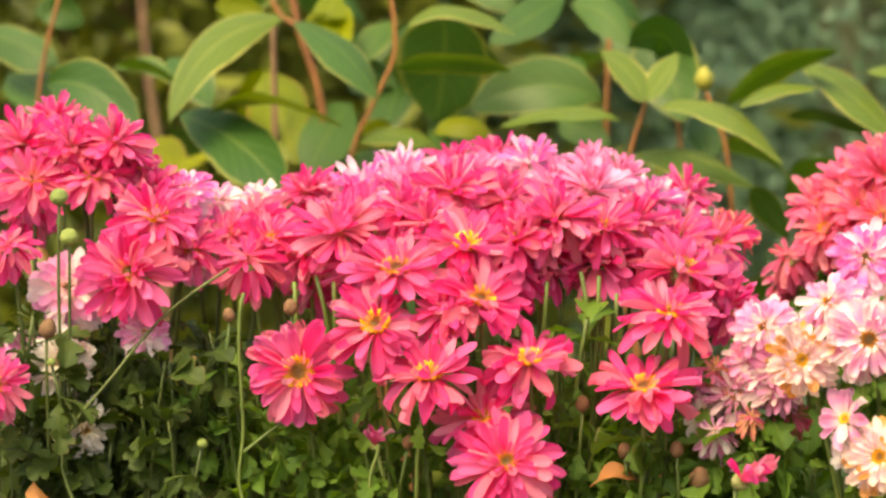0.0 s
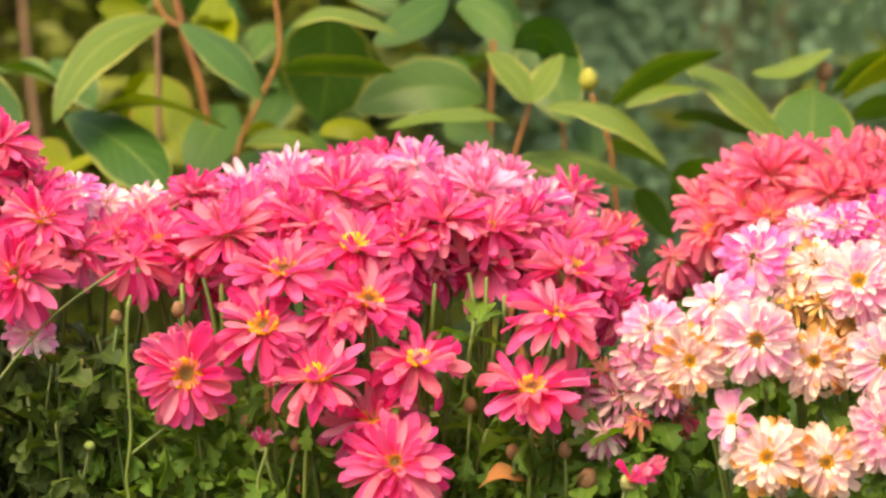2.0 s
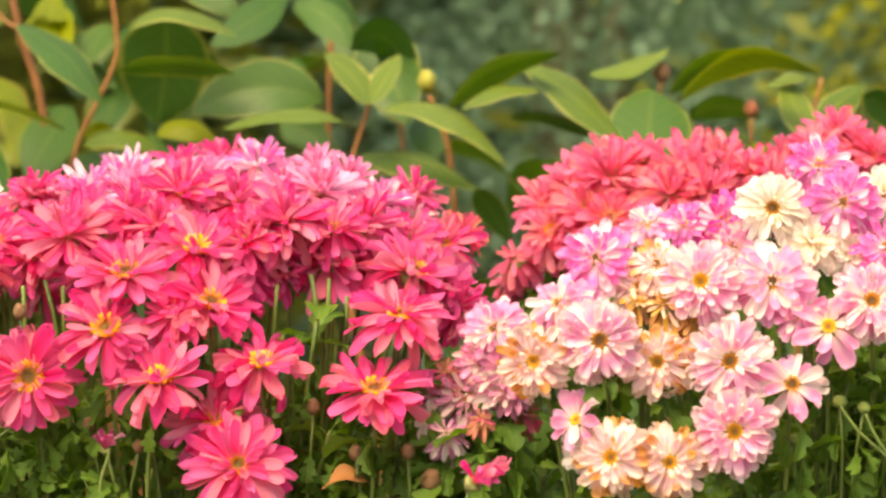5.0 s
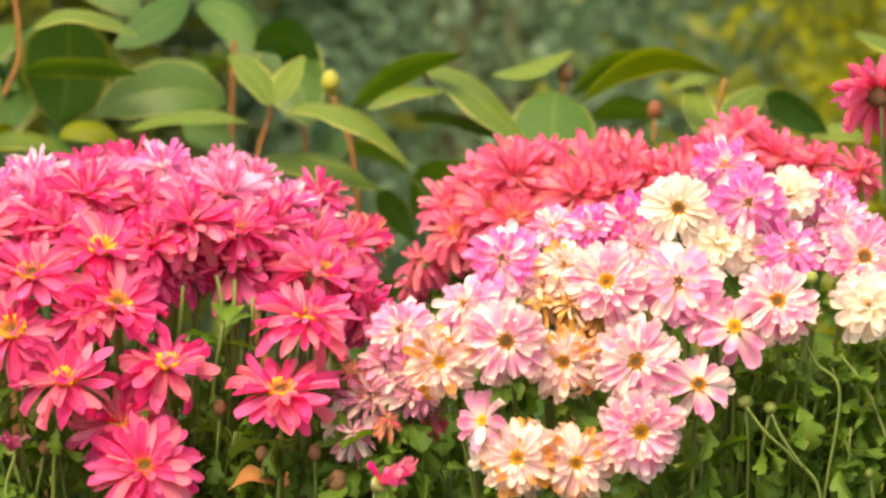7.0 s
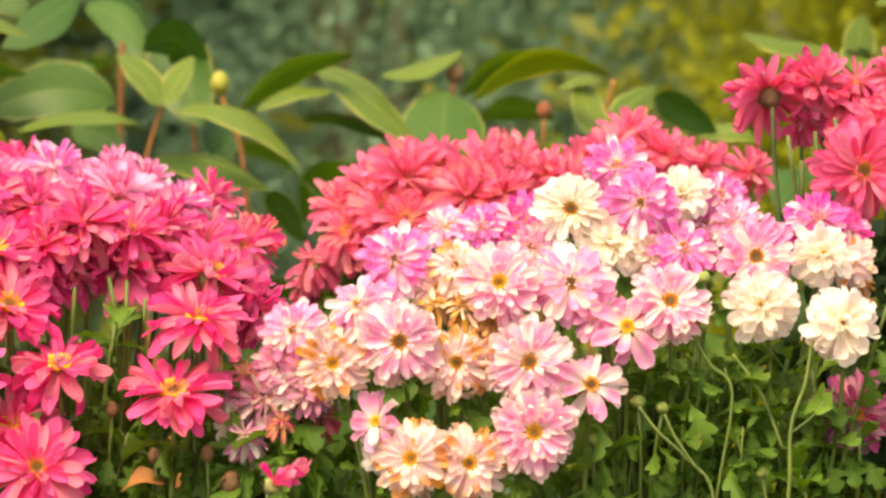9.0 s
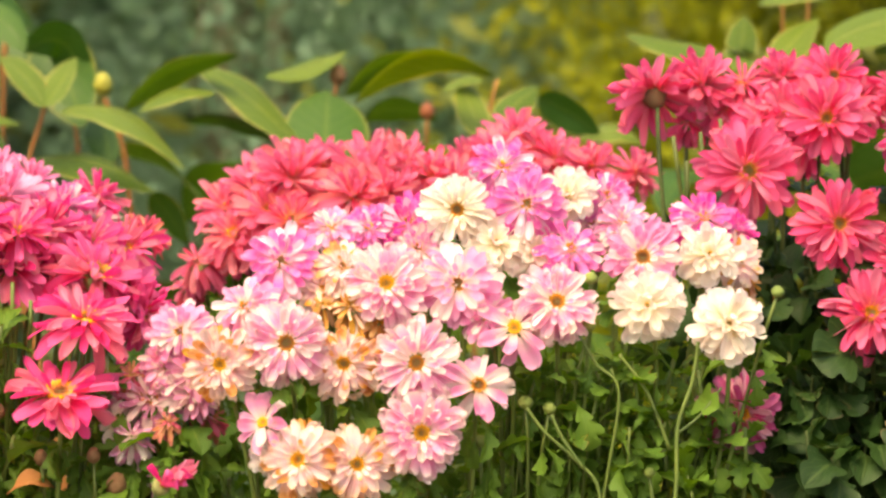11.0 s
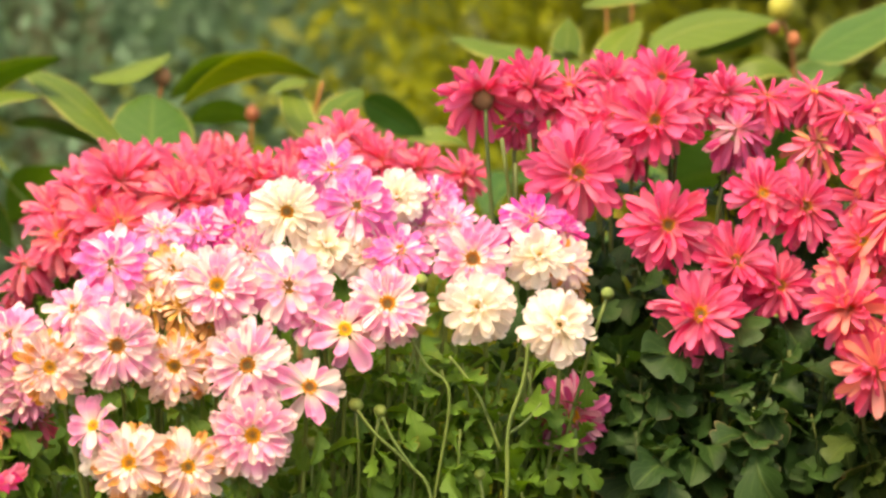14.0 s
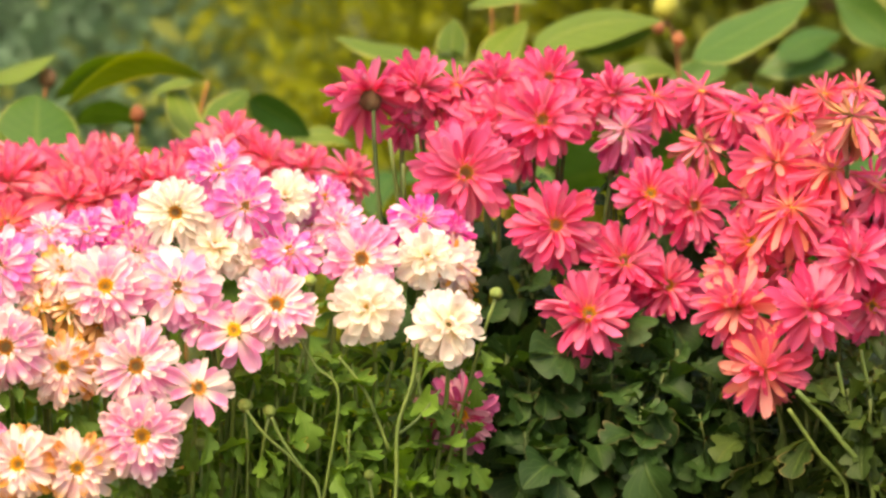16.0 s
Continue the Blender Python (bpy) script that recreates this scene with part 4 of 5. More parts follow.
shrub_bud(shrub_east, 0.096, 0.440, 0.606, 0.010, RED_BUD, 1, 0)
shrub_bud(shrub_east, 0.418, 0.440, 0.670, 0.017, GOLD_BUD, 0.6, 0.4)
shrub_bud(shrub_east, 0.426, 0.440, 0.650, 0.009, RED_BUD, 1, 0)
shrub_bud(shrub_east, 0.412, 0.430, 0.658, 0.009, RED_BUD, 1, 0)
fill_leaves(shrub_east, 70, -0.08, 0.62, 0.50, 0.67, 0.41, 0.58, 0.085, 12)
sprig_shrub("garden_shrub", "dark olive garden shrub with sparse small leaves", -0.69, 1.75, 0.42, 1.3, 26000, 0.034, OLIVE_LEAF, 21, 0.5)
sprig_shrub("conifer_shrub", "dense blue-green conifer shrub with feathery sprigs", -0.37, 2.2, 0.34, 1.4, 85000, 0.012, BLUE_SPRIG, 31, 0.5, "conifers behind the camellias")
sprig_shrub("conifer_shrub", "dense blue-green conifer shrub with feathery sprigs", -0.04, 2.0, 0.34, 1.4, 85000, 0.012, BLUE_SPRIG, 32, 0.5, "conifers behind the camellias")
sprig_shrub("conifer_shrub", "dense blue-green conifer shrub with feathery sprigs", 0.12, 2.25, 0.34, 1.4, 85000, 0.012, BLUE_SPRIG, 33, 0.5, "conifers behind the camellias")
sprig_shrub("golden_conifer", "yellow-green conifer shrub with fine feathery sprigs", 0.46, 1.6, 0.18, 1.3, 60000, 0.012, GOLD_SPRIG, 41, 0.5, "conifers behind the camellias")
sprig_shrub("garden_shrub", "olive green garden shrub with small dense leaves", 0.71, 1.6, 0.32, 1.2, 26000, 0.03, OLIVE_LEAF, 22, 0.5)
for hx in (-1.9, -1.2, -0.5, 0.2, 0.9, 1.6):
    sprig_shrub("hedge_shrub", "tall dark green hedge shrub behind the bed", hx, 3.1, 0.55, 1.9, 7000, 0.08, OLIVE_LEAF, 51 + int(hx * 10), 0.45, "hedge behind the bed")
trunk_shrub = tagged(new("young_tree"), "young tree with a slim bare brown trunk", "tree")
trunk_shrub.location = (-0.53, 1.15, 0)
twig(trunk_shrub, [(-0.535, 1.180, -0.01), (-0.545, 1.150, 0.531), (-0.552, 1.150, 0.583), (-0.558, 1.150, 0.635), (-0.560, 1.150, 0.686), (-0.564, 1.150, 0.831)], 0.0043, 0.0039, BARK)

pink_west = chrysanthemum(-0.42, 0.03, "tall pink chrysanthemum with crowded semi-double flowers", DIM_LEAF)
bloom(pink_west, -0.430, -0.020, 0.602, 0.049, 0, 0.83, "pink", "tuft")
bloom(pink_west, -0.402, -0.030, 0.600, 0.049, 0.1, 0.88, "pink", "tuft", True)
bloom(pink_west, -0.380, -0.030, 0.603, 0.049, 0.2, 0.9, "pink", "tuft", True)
bloom(pink_west, -0.370, -0.020, 0.591, 0.038, 0.55, 0.68, "pink", "open")
bloom(pink_west, -0.421, -0.040, 0.584, 0.055, 0, 0.73, "pink", "open", True)
bloom(pink_west, -0.390, -0.040, 0.586, 0.043, 0.2, 0.78, "pink", "open")
bloom(pink_west, -0.429, -0.020, 0.567, 0.047, -0.07, 0.72, "pink", "hang")
bloom(pink_west, -0.355, -0.060, 0.567, 0.054, 0.2, 0.78, "pink", "open", True)
bloom(pink_west, -0.365, -0.080, 0.540, 0.060, -0.05, 0.48, "pink", "open", True)
bloom(pink_west, -0.339, -0.050, 0.551, 0.046, 0.45, 0.48, "pink", "open")
bloom(pink_west, -0.428, -0.070, 0.552, 0.043, -0.14, 0.72, "pink", "hang")
bloom(pink_west, -0.425, -0.120, 0.487, 0.042, 0.35, 0.15, "pink", "open", True)
bloom(pink_west, -0.364, -0.020, 0.579, 0.041, 0.3, 0.88, "pink", "tuft")
bloom(pink_west, -0.422, 0.030, 0.612, 0.039, 0, 0.9, "pink", "tuft")
bloom(pink_west, -0.455, 0.000, 0.588, 0.044, -0.2, 0.68, "pink", "open")
bud(pink_west, -0.397, -0.100, 0.580, 0.010, 0, 0.9, False)
bud(pink_west, -0.392, -0.100, 0.560, 0.010, 0, 0.9, False)
bud(pink_west, -0.403, -0.100, 0.513, 0.010, 0.2, 0.9, True)
bud(pink_west, -0.325, -0.100, 0.457, 0.006, 0.2, 0.9, False)
bud(pink_west, -0.401, -0.100, 0.497, 0.005, 0, 0.9, False)
shoot(pink_west, -0.414, -0.080, 0.518, -0.2)
shoot(pink_west, -0.425, -0.080, 0.492, -0.3)
shoot(pink_west, -0.399, -0.080, 0.495, 0.2)
shoot(pink_west, -0.388, -0.080, 0.473, 0.3)
shoot(pink_west, -0.414, -0.080, 0.461, 0)
shoot(pink_west, -0.359, -0.080, 0.479, 0.3)
shoot(pink_west, -0.374, -0.080, 0.456, 0.2)
shoot(pink_west, -0.345, -0.080, 0.496, 0.5)
thicket(pink_west, 58, -0.441, -0.317, -0.090, 0.030, 0.426, 0.515, 61)
foliage(pink_west, 200, 300, 0.402, 0.515, 0.025, 1)

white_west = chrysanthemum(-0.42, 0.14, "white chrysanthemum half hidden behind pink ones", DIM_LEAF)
bloom(white_west, -0.401, -0.050, 0.530, 0.052, 0, 0.3, "blush", "pom")
bloom(white_west, -0.402, -0.070, 0.494, 0.040, 0.1, 0.3, "cream", "pom")
bloom(white_west, -0.388, -0.080, 0.461, 0.037, 0.5, -0.1, "cream", "pom", True)
bloom(white_west, -0.359, -0.070, 0.509, 0.031, 0.2, 0.4, "blush", "pom")
bloom(white_west, -0.375, -0.060, 0.548, 0.031, 0.1, 0.5, "blush", "pom")
bloom(white_west, -0.345, -0.020, 0.579, 0.035, -0.1, 0.7, "magenta", "pom", True)
bloom(white_west, -0.333, 0.010, 0.572, 0.032, -0.1, 0.8, "blush", "pom")
bloom(white_west, -0.314, 0.030, 0.572, 0.035, -0.1, 0.8, "blush", "pom")
bloom(white_west, -0.392, 0.010, 0.470, 0.035, 0.2, 0.2, "blush", "pom")
bloom(white_west, -0.429, -0.020, 0.494, 0.032, 0, 0.2, "blush", "pom")
bloom(white_west, -0.344, 0.000, 0.539, 0.026, 0.2, 0.3, "blush", "pom")
bloom(white_west, -0.360, 0.000, 0.574, 0.026, 0, 0.6, "blush", "pom")
foliage(white_west, 100, 180, 0.402, 0.500, 0.027, 2)

pink_mound = chrysanthemum(-0.20, 0.04, "broad mound of hot pink chrysanthemum flowers on slender stems")
bloom(pink_mound, -0.276, -0.100, 0.493, 0.058, -0.1, 0.1, "pink", "broad", True)
bloom(pink_mound, -0.238, -0.100, 0.516, 0.057, -0.05, 0.72, "pink", "broad", True)
bloom(pink_mound, -0.211, -0.110, 0.492, 0.059, 0, 0.86, "pink", "broad", True)
bloom(pink_mound, -0.171, -0.120, 0.451, 0.062, 0, 0.55, "pink", "full", True)
bloom(pink_mound, -0.204, -0.090, 0.523, 0.042, -0.1, 0.85, "pink", "open")
bloom(pink_mound, -0.187, -0.085, 0.528, 0.059, 0.2, 0.78, "pink", "broad", True)
bloom(pink_mound, -0.230, -0.080, 0.542, 0.057, 0, 0.88, "pink", "broad", True)
bloom(pink_mound, -0.196, -0.065, 0.554, 0.054, 0.1, 0.82, "pink", "broad")
bloom(pink_mound, -0.162, -0.100, 0.499, 0.054, 0, 0.89, "pink", "broad")
bloom(pink_mound, -0.105, -0.100, 0.486, 0.060, 0, 0.88, "pink", "broad")
bloom(pink_mound, -0.093, -0.085, 0.522, 0.060, 0.1, 0.88, "pink", "open")
bloom(pink_mound, -0.184, -0.095, 0.470, 0.059, -0.1, 0.8, "pink", "open")
bloom(pink_mound, -0.230, -0.035, 0.568, 0.046, 0, 0.9, "pink", "tuft")
bloom(pink_mound, -0.262, -0.050, 0.558, 0.057, -0.1, 0.9, "pink", "tuft")
bloom(pink_mound, -0.309, -0.050, 0.545, 0.057, -0.14, 0.72, "pink", "hang")
bloom(pink_mound, -0.152, -0.050, 0.566, 0.056, 0, 0.93, "pink", "tuft")
bloom(pink_mound, -0.128, -0.045, 0.563, 0.047, 0.2, 0.86, "pink", "full")
bloom(pink_mound, -0.172, -0.058, 0.557, 0.044, -0.2, 0.82, "pink", "full")
bloom(pink_mound, -0.132, -0.035, 0.544, 0.056, 0, 0.93, "pink", "tuft")
bloom(pink_mound, -0.175, -0.050, 0.542, 0.051, 0.2, 0.7, "pink", "open")
bloom(pink_mound, -0.088, -0.045, 0.541, 0.060, 0.4, 0.82, "pink", "broad")
bloom(pink_mound, -0.075, -0.030, 0.534, 0.046, 0.5, 0.5, "pink", "open")
bloom(pink_mound, -0.208, -0.015, 0.578, 0.052, 0, 0.9, "pink", "tuft")
bloom(pink_mound, -0.180, -0.010, 0.573, 0.052, 0.1, 0.9, "pink", "tuft")
bloom(pink_mound, -0.137, 0.000, 0.577, 0.052, 0.2, 0.9, "pale", "tuft")
bloom(pink_mound, -0.174, 0.060, 0.588, 0.045, 0, 0.9, "magenta", "tuft")
bloom(pink_mound, -0.143, 0.060, 0.586, 0.042, 0.1, 0.9, "pale", "tuft")
bloom(pink_mound, -0.194, 0.080, 0.590, 0.039, 0, 0.9, "pink", "tuft")
bloom(pink_mound, -0.219, 0.080, 0.586, 0.039, -0.1, 0.9, "pink", "tuft")
bloom(pink_mound, -0.242, 0.050, 0.583, 0.045, -0.1, 0.9, "magenta", "tuft")
bloom(pink_mound, -0.260, 0.030, 0.576, 0.047, -0.2, 0.9, "magenta", "tuft")
bloom(pink_mound, -0.289, 0.030, 0.574, 0.044, -0.3, 0.9, "pink", "tuft")
bloom(pink_mound, -0.310, 0.000, 0.561, 0.044, -0.3, 0.85, "pink", "open")
bloom(pink_mound, -0.110, 0.040, 0.570, 0.044, 0.3, 0.9, "magenta", "tuft")
bloom(pink_mound, -0.093, 0.045, 0.563, 0.044, 0.4, 0.85, "mauve", "open")
bloom(pink_mound, -0.076, 0.030, 0.550, 0.047, 0.5, 0.75, "pink", "open")
bloom(pink_mound, -0.066, 0.050, 0.555, 0.032, 0.6, 0.75, "coral", "open")
bloom(pink_mound, -0.093, 0.000, 0.554, 0.049, 0.3, 0.8, "pink", "open")
bloom(pink_mound, -0.300, -0.030, 0.554, 0.046, -0.2, 0.8, "pink", "open")
bloom(pink_mound, -0.282, -0.030, 0.547, 0.049, -0.2, 0.85, "pink", "open")
bloom(pink_mound, -0.066, -0.030, 0.521, 0.043, 0.5, 0.05, "pink", "open")
bloom(pink_mound, -0.115, -0.020, 0.562, 0.052, 0.3, 0.9, "pink", "tuft")
bloom(pink_mound, -0.165, -0.045, 0.556, 0.051, 0.1, 0.9, "pink", "tuft")
bloom(pink_mound, -0.254, -0.020, 0.565, 0.049, -0.1, 0.9, "pink", "tuft")
bloom(pink_mound, -0.217, -0.045, 0.563, 0.046, 0, 0.9, "pink", "tuft")
bloom(pink_mound, -0.156, 0.020, 0.577, 0.047, 0, 0.9, "pale", "tuft")
bloom(pink_mound, -0.199, 0.040, 0.581, 0.044, 0, 0.9, "pale", "tuft")
bloom(pink_mound, -0.235, 0.015, 0.575, 0.047, -0.1, 0.9, "pale", "tuft")
bloom(pink_mound, -0.159, -0.040, 0.543, 0.046, 0.1, 0.7, "pink", "open")
bloom(pink_mound, -0.323, -0.020, 0.556, 0.038, -0.3, 0.7, "pink", "open")
bloom(pink_mound, -0.126, 0.050, 0.582, 0.038, 0.25, 0.9, "pale", "tuft")
bloom(pink_mound, -0.275, 0.030, 0.570, 0.041, -0.2, 0.9, "pale", "tuft")
bloom(pink_mound, -0.150, -0.020, 0.550, 0.052, 0, 0.72, "pink", "hang")
bloom(pink_mound, -0.113, -0.020, 0.542, 0.049, 0.2, 0.7, "pink", "open")
bloom(pink_mound, -0.251, -0.050, 0.543, 0.046, -0.1, 0.7, "pink", "open")
bloom(pink_mound, -0.278, -0.020, 0.532, 0.043, -0.14, 0.72, "pink", "hang")
bloom(pink_mound, -0.054, -0.160, 0.448, 0.040, 0.62, 0.6, "pink", "shut")
bloom(pink_mound, -0.092, 0.060, 0.574, 0.039, 0.4, 0.9, "pink", "tuft")
bud(pink_mound, -0.248, -0.090, 0.468, 0.007, 0, 0.9, True)
bloom(pink_mound, -0.239, -0.092, 0.456, 0.024, 0, 0.9, "plum", "shut")
bud(pink_mound, -0.223, -0.090, 0.457, 0.007, 0.1, 0.9, True)
bud(pink_mound, -0.282, -0.090, 0.524, 0.008, 0, 0.9, True)
bud(pink_mound, -0.313, -0.090, 0.520, 0.007, -0.1, 0.9, True)
bud(pink_mound, -0.078, -0.090, 0.440, 0.012, 0.2, 0.9, True)
bud(pink_mound, -0.136, -0.090, 0.477, 0.008, 0, 0.9, True)
bud(pink_mound, -0.115, -0.090, 0.454, 0.008, 0, 0.9, True)
bud(pink_mound, -0.089, -0.090, 0.455, 0.008, 0, 0.9, True)
shoot(pink_mound, -0.312, -0.070, 0.472, -0.2)
shoot(pink_mound, -0.320, -0.070, 0.461, -0.4)
shoot(pink_mound, -0.295, -0.070, 0.450, -0.1)
shoot(pink_mound, -0.272, -0.070, 0.461, 0)
shoot(pink_mound, -0.260, -0.070, 0.439, 0.1)
shoot(pink_mound, -0.217, -0.070, 0.450, 0)
shoot(pink_mound, -0.203, -0.070, 0.473, 0)
shoot(pink_mound, -0.129, -0.070, 0.463, 0.1)
shoot(pink_mound, -0.109, -0.070, 0.452, 0.1)
shoot(pink_mound, -0.095, -0.070, 0.463, 0.2)
shoot(pink_mound, -0.152, -0.070, 0.508, 0)
shoot(pink_mound, -0.135, -0.070, 0.519, 0.1)
shoot(pink_mound, -0.338, -0.070, 0.484, -0.4)
shoot(pink_mound, -0.146, -0.070, 0.446, 0)
shoot(pink_mound, -0.335, -0.070, 0.441, -0.3)
shoot(pink_mound, -0.284, -0.060, 0.535, -0.1, cut=True)
shoot(pink_mound, -0.273, -0.060, 0.538, 0, cut=True)
shoot(pink_mound, -0.264, -0.060, 0.535, 0, cut=True)
shoot(pink_mound, -0.310, -0.060, 0.529, -0.1, cut=True)
shoot(pink_mound, -0.156, -0.060, 0.536, 0, cut=True)
shoot(pink_mound, -0.139, -0.060, 0.541, 0, cut=True)
shoot(pink_mound, -0.130, -0.060, 0.539, 0.1, cut=True)
shoot(pink_mound, -0.121, -0.060, 0.530, 0.1, cut=True)
thicket(pink_mound, 60, -0.331, -0.063, -0.080, 0.040, 0.420, 0.493, 62)
foliage(pink_mound, 300, 460, 0.402, 0.506, 0.022, 3)
twig(pink_mound, [(-0.100, -0.060, -0.01), (-0.307, -0.090, 0.429), (-0.306, -0.090, 0.463), (-0.308, -0.090, 0.503), (-0.307, -0.090, 0.528)], 0.0014, 0.0011, STEM)
twig(pink_mound, [(-0.305, -0.095, 0.452), (-0.294, -0.095, 0.461), (-0.280, -0.095, 0.471)], 0.0011, 0.0008, STEM)
twig(pink_mound, [(-0.090, -0.070, -0.01), (-0.241, -0.100, 0.431), (-0.237, -0.100, 0.454), (-0.238, -0.100, 0.456)], 0.0013, 0.0011, STEM)
twig(pink_west, [(-0.260, -0.070, -0.01), (-0.396, -0.100, 0.452), (-0.369, -0.095, 0.492), (-0.345, -0.080, 0.521), (-0.316, -0.070, 0.542)], 0.0013, 0.0009, DARK_STEM)

faded = chrysanthemum(-0.06, 0.00, "fading mauve chrysanthemum with wilted and dried flowers")
bloom(faded, -0.061, -0.080, 0.483, 0.039, -0.2, 0.3, "mauve", "open", True)
bloom(faded, -0.047, -0.080, 0.513, 0.039, 0, 0.5, "pale", "open", True)
bloom(faded, -0.039, -0.100, 0.488, 0.036, 0.1, 0.2, "mauve", "open", True)
bloom(faded, -0.073, -0.060, 0.475, 0.028, -0.2, 0.4, "blush", "open")
bloom(faded, -0.062, -0.060, 0.455, 0.040, -0.07, 0.72, "blush", "hang")
bloom(faded, -0.033, -0.080, 0.472, 0.031, 0.07, 0.72, "dry", "hang")
bloom(faded, -0.052, -0.100, 0.472, 0.025, 0, 0.72, "dry", "hang")
bloom(faded, -0.071, -0.080, 0.493, 0.034, 0.14, 0.72, "dry", "hang")
bloom(faded, -0.053, -0.080, 0.498, 0.036, -0.1, 0.4, "blush", "pom")
bloom(faded, -0.070, -0.090, 0.464, 0.036, -0.07, 0.72, "blush", "hang")
bloom(faded, -0.055, -0.080, 0.445, 0.034, 0, 0.72, "blush", "hang")
bloom(faded, -0.034, -0.090, 0.499, 0.033, 0.1, 0.4, "pale", "full")
bloom(faded, -0.078, -0.080, 0.471, 0.025, -0.2, 0.3, "cream", "loose")
shoot(faded, -0.065, -0.060, 0.440, 0)
shoot(faded, -0.033, -0.060, 0.451, 0.1)
shoot(faded, -0.053, -0.060, 0.434, 0.2)
shoot(faded, -0.022, -0.060, 0.440, 0.2)
shoot(faded, -0.076, -0.060, 0.457, -0.1)
foliage(faded, 110, 150, 0.402, 0.494, 0.026, 4)

rose_centre = chrysanthemum(0.05, 0.20, "rose pink chrysanthemum with dense shaggy flowers")
bloom(rose_centre, 0.011, 0.100, 0.582, 0.057, 0, 0.8, "rose", "tuft", True)
bloom(rose_centre, -0.007, 0.120, 0.575, 0.046, -0.3, 0.78, "rose", "tuft")
bloom(rose_centre, -0.020, 0.100, 0.553, 0.051, -0.4, 0.58, "rose", "full", True)
bloom(rose_centre, 0.011, 0.070, 0.561, 0.048, 0, 0.68, "coral", "full", True)
bloom(rose_centre, -0.039, 0.100, 0.538, 0.048, -0.35, 0.72, "rose", "hang")
bloom(rose_centre, 0.050, 0.100, 0.585, 0.057, 0, 0.8, "rose", "tuft", True)
bloom(rose_centre, 0.069, 0.110, 0.588, 0.048, 0.2, 0.8, "rose", "tuft", True)
bloom(rose_centre, 0.044, 0.080, 0.573, 0.051, 0, 0.78, "rose", "tuft")
bloom(rose_centre, 0.062, 0.080, 0.574, 0.045, 0.1, 0.78, "rose", "tuft")
bloom(rose_centre, 0.085, 0.100, 0.583, 0.042, 0.1, 0.78, "rose", "tuft")
bloom(rose_centre, 0.105, 0.120, 0.587, 0.043, 0, 0.83, "rose", "tuft")
bloom(rose_centre, 0.133, 0.140, 0.602, 0.046, 0, 0.83, "rose", "tuft")
bloom(rose_centre, 0.120, 0.120, 0.593, 0.046, -0.1, 0.83, "rose", "tuft")
bloom(rose_centre, 0.154, 0.120, 0.590, 0.043, 0.2, 0.83, "rose", "tuft")
bloom(rose_centre, 0.171, 0.110, 0.588, 0.039, 0.2, 0.78, "rose", "tuft")
bloom(rose_centre, 0.195, 0.100, 0.585, 0.036, 0.3, 0.78, "rose", "tuft")
bloom(rose_centre, -0.044, 0.120, 0.523, 0.043, -0.28, 0.72, "rose", "hang")
bloom(rose_centre, -0.024, 0.120, 0.566, 0.043, -0.4, 0.68, "rose", "full")
bloom(rose_centre, 0.026, 0.100, 0.578, 0.045, 0, 0.72, "rose", "hang")
bloom(rose_centre, -0.007, 0.090, 0.551, 0.045, -0.07, 0.72, "rose", "hang")
bloom(rose_centre, 0.098, 0.090, 0.581, 0.036, 0, 0.68, "rose", "full")
bloom(rose_centre, -0.001, 0.090, 0.566, 0.045, -0.2, 0.68, "rose", "full")
bloom(rose_centre, 0.029, 0.130, 0.588, 0.040, 0, 0.88, "rose", "tuft")
bloom(rose_centre, 0.145, 0.130, 0.596, 0.037, 0.1, 0.88, "rose", "tuft")
foliage(rose_centre, 220, 250, 0.406, 0.546, 0.03, 5)

blush_mound = chrysanthemum(0.09, -0.02, "mound of white and blush pink chrysanthemum flowers with browning tips")
bloom(blush_mound, 0.006, -0.140, 0.515, 0.048, 0, 0.1, "creamtip", "eyed", True)
bloom(blush_mound, -0.026, -0.130, 0.504, 0.040, -0.2, 0, "aged", "eyed", True)
bloom(blush_mound, 0.034, -0.130, 0.504, 0.041, -0.05, 0.1, "aged", "eyed", True)
bloom(blush_mound, 0.069, -0.140, 0.505, 0.048, 0, 0.15, "creamtip", "eyed", True)
bloom(blush_mound, 0.071, -0.150, 0.472, 0.049, 0, 0.1, "creamtip", "eyed", True)
bloom(blush_mound, 0.040, -0.150, 0.457, 0.042, 0, 0.1, "aged", "eyed")
bloom(blush_mound, 0.012, -0.150, 0.459, 0.044, -0.3, 0.2, "aged", "eyed")
bloom(blush_mound, -0.005, -0.140, 0.476, 0.033, -0.5, 0.5, "blush", "loose")
bloom(blush_mound, 0.000, -0.130, 0.460, 0.030, -0.3, 0.3, "cream", "ball")
bloom(blush_mound, 0.055, -0.120, 0.542, 0.046, 0, 0.35, "creamtip", "eyed")
bloom(blush_mound, 0.090, -0.120, 0.542, 0.050, 0.05, 0.3, "blush", "pom")
bloom(blush_mound, 0.117, -0.130, 0.521, 0.044, 0, 0.4, "blush", "loose", True)
bloom(blush_mound, 0.099, -0.140, 0.494, 0.040, 0.1, 0.3, "blush", "loose")
bloom(blush_mound, 0.138, -0.125, 0.533, 0.045, 0.1, 0.4, "creamtip", "eyed")
bloom(blush_mound, 0.004, -0.100, 0.552, 0.042, -0.1, 0.3, "magenta", "pom")
bloom(blush_mound, 0.034, -0.100, 0.549, 0.033, 0, 0.5, "aged", "pom")
bloom(blush_mound, -0.014, -0.120, 0.531, 0.039, -0.4, 0.4, "blush", "pom")
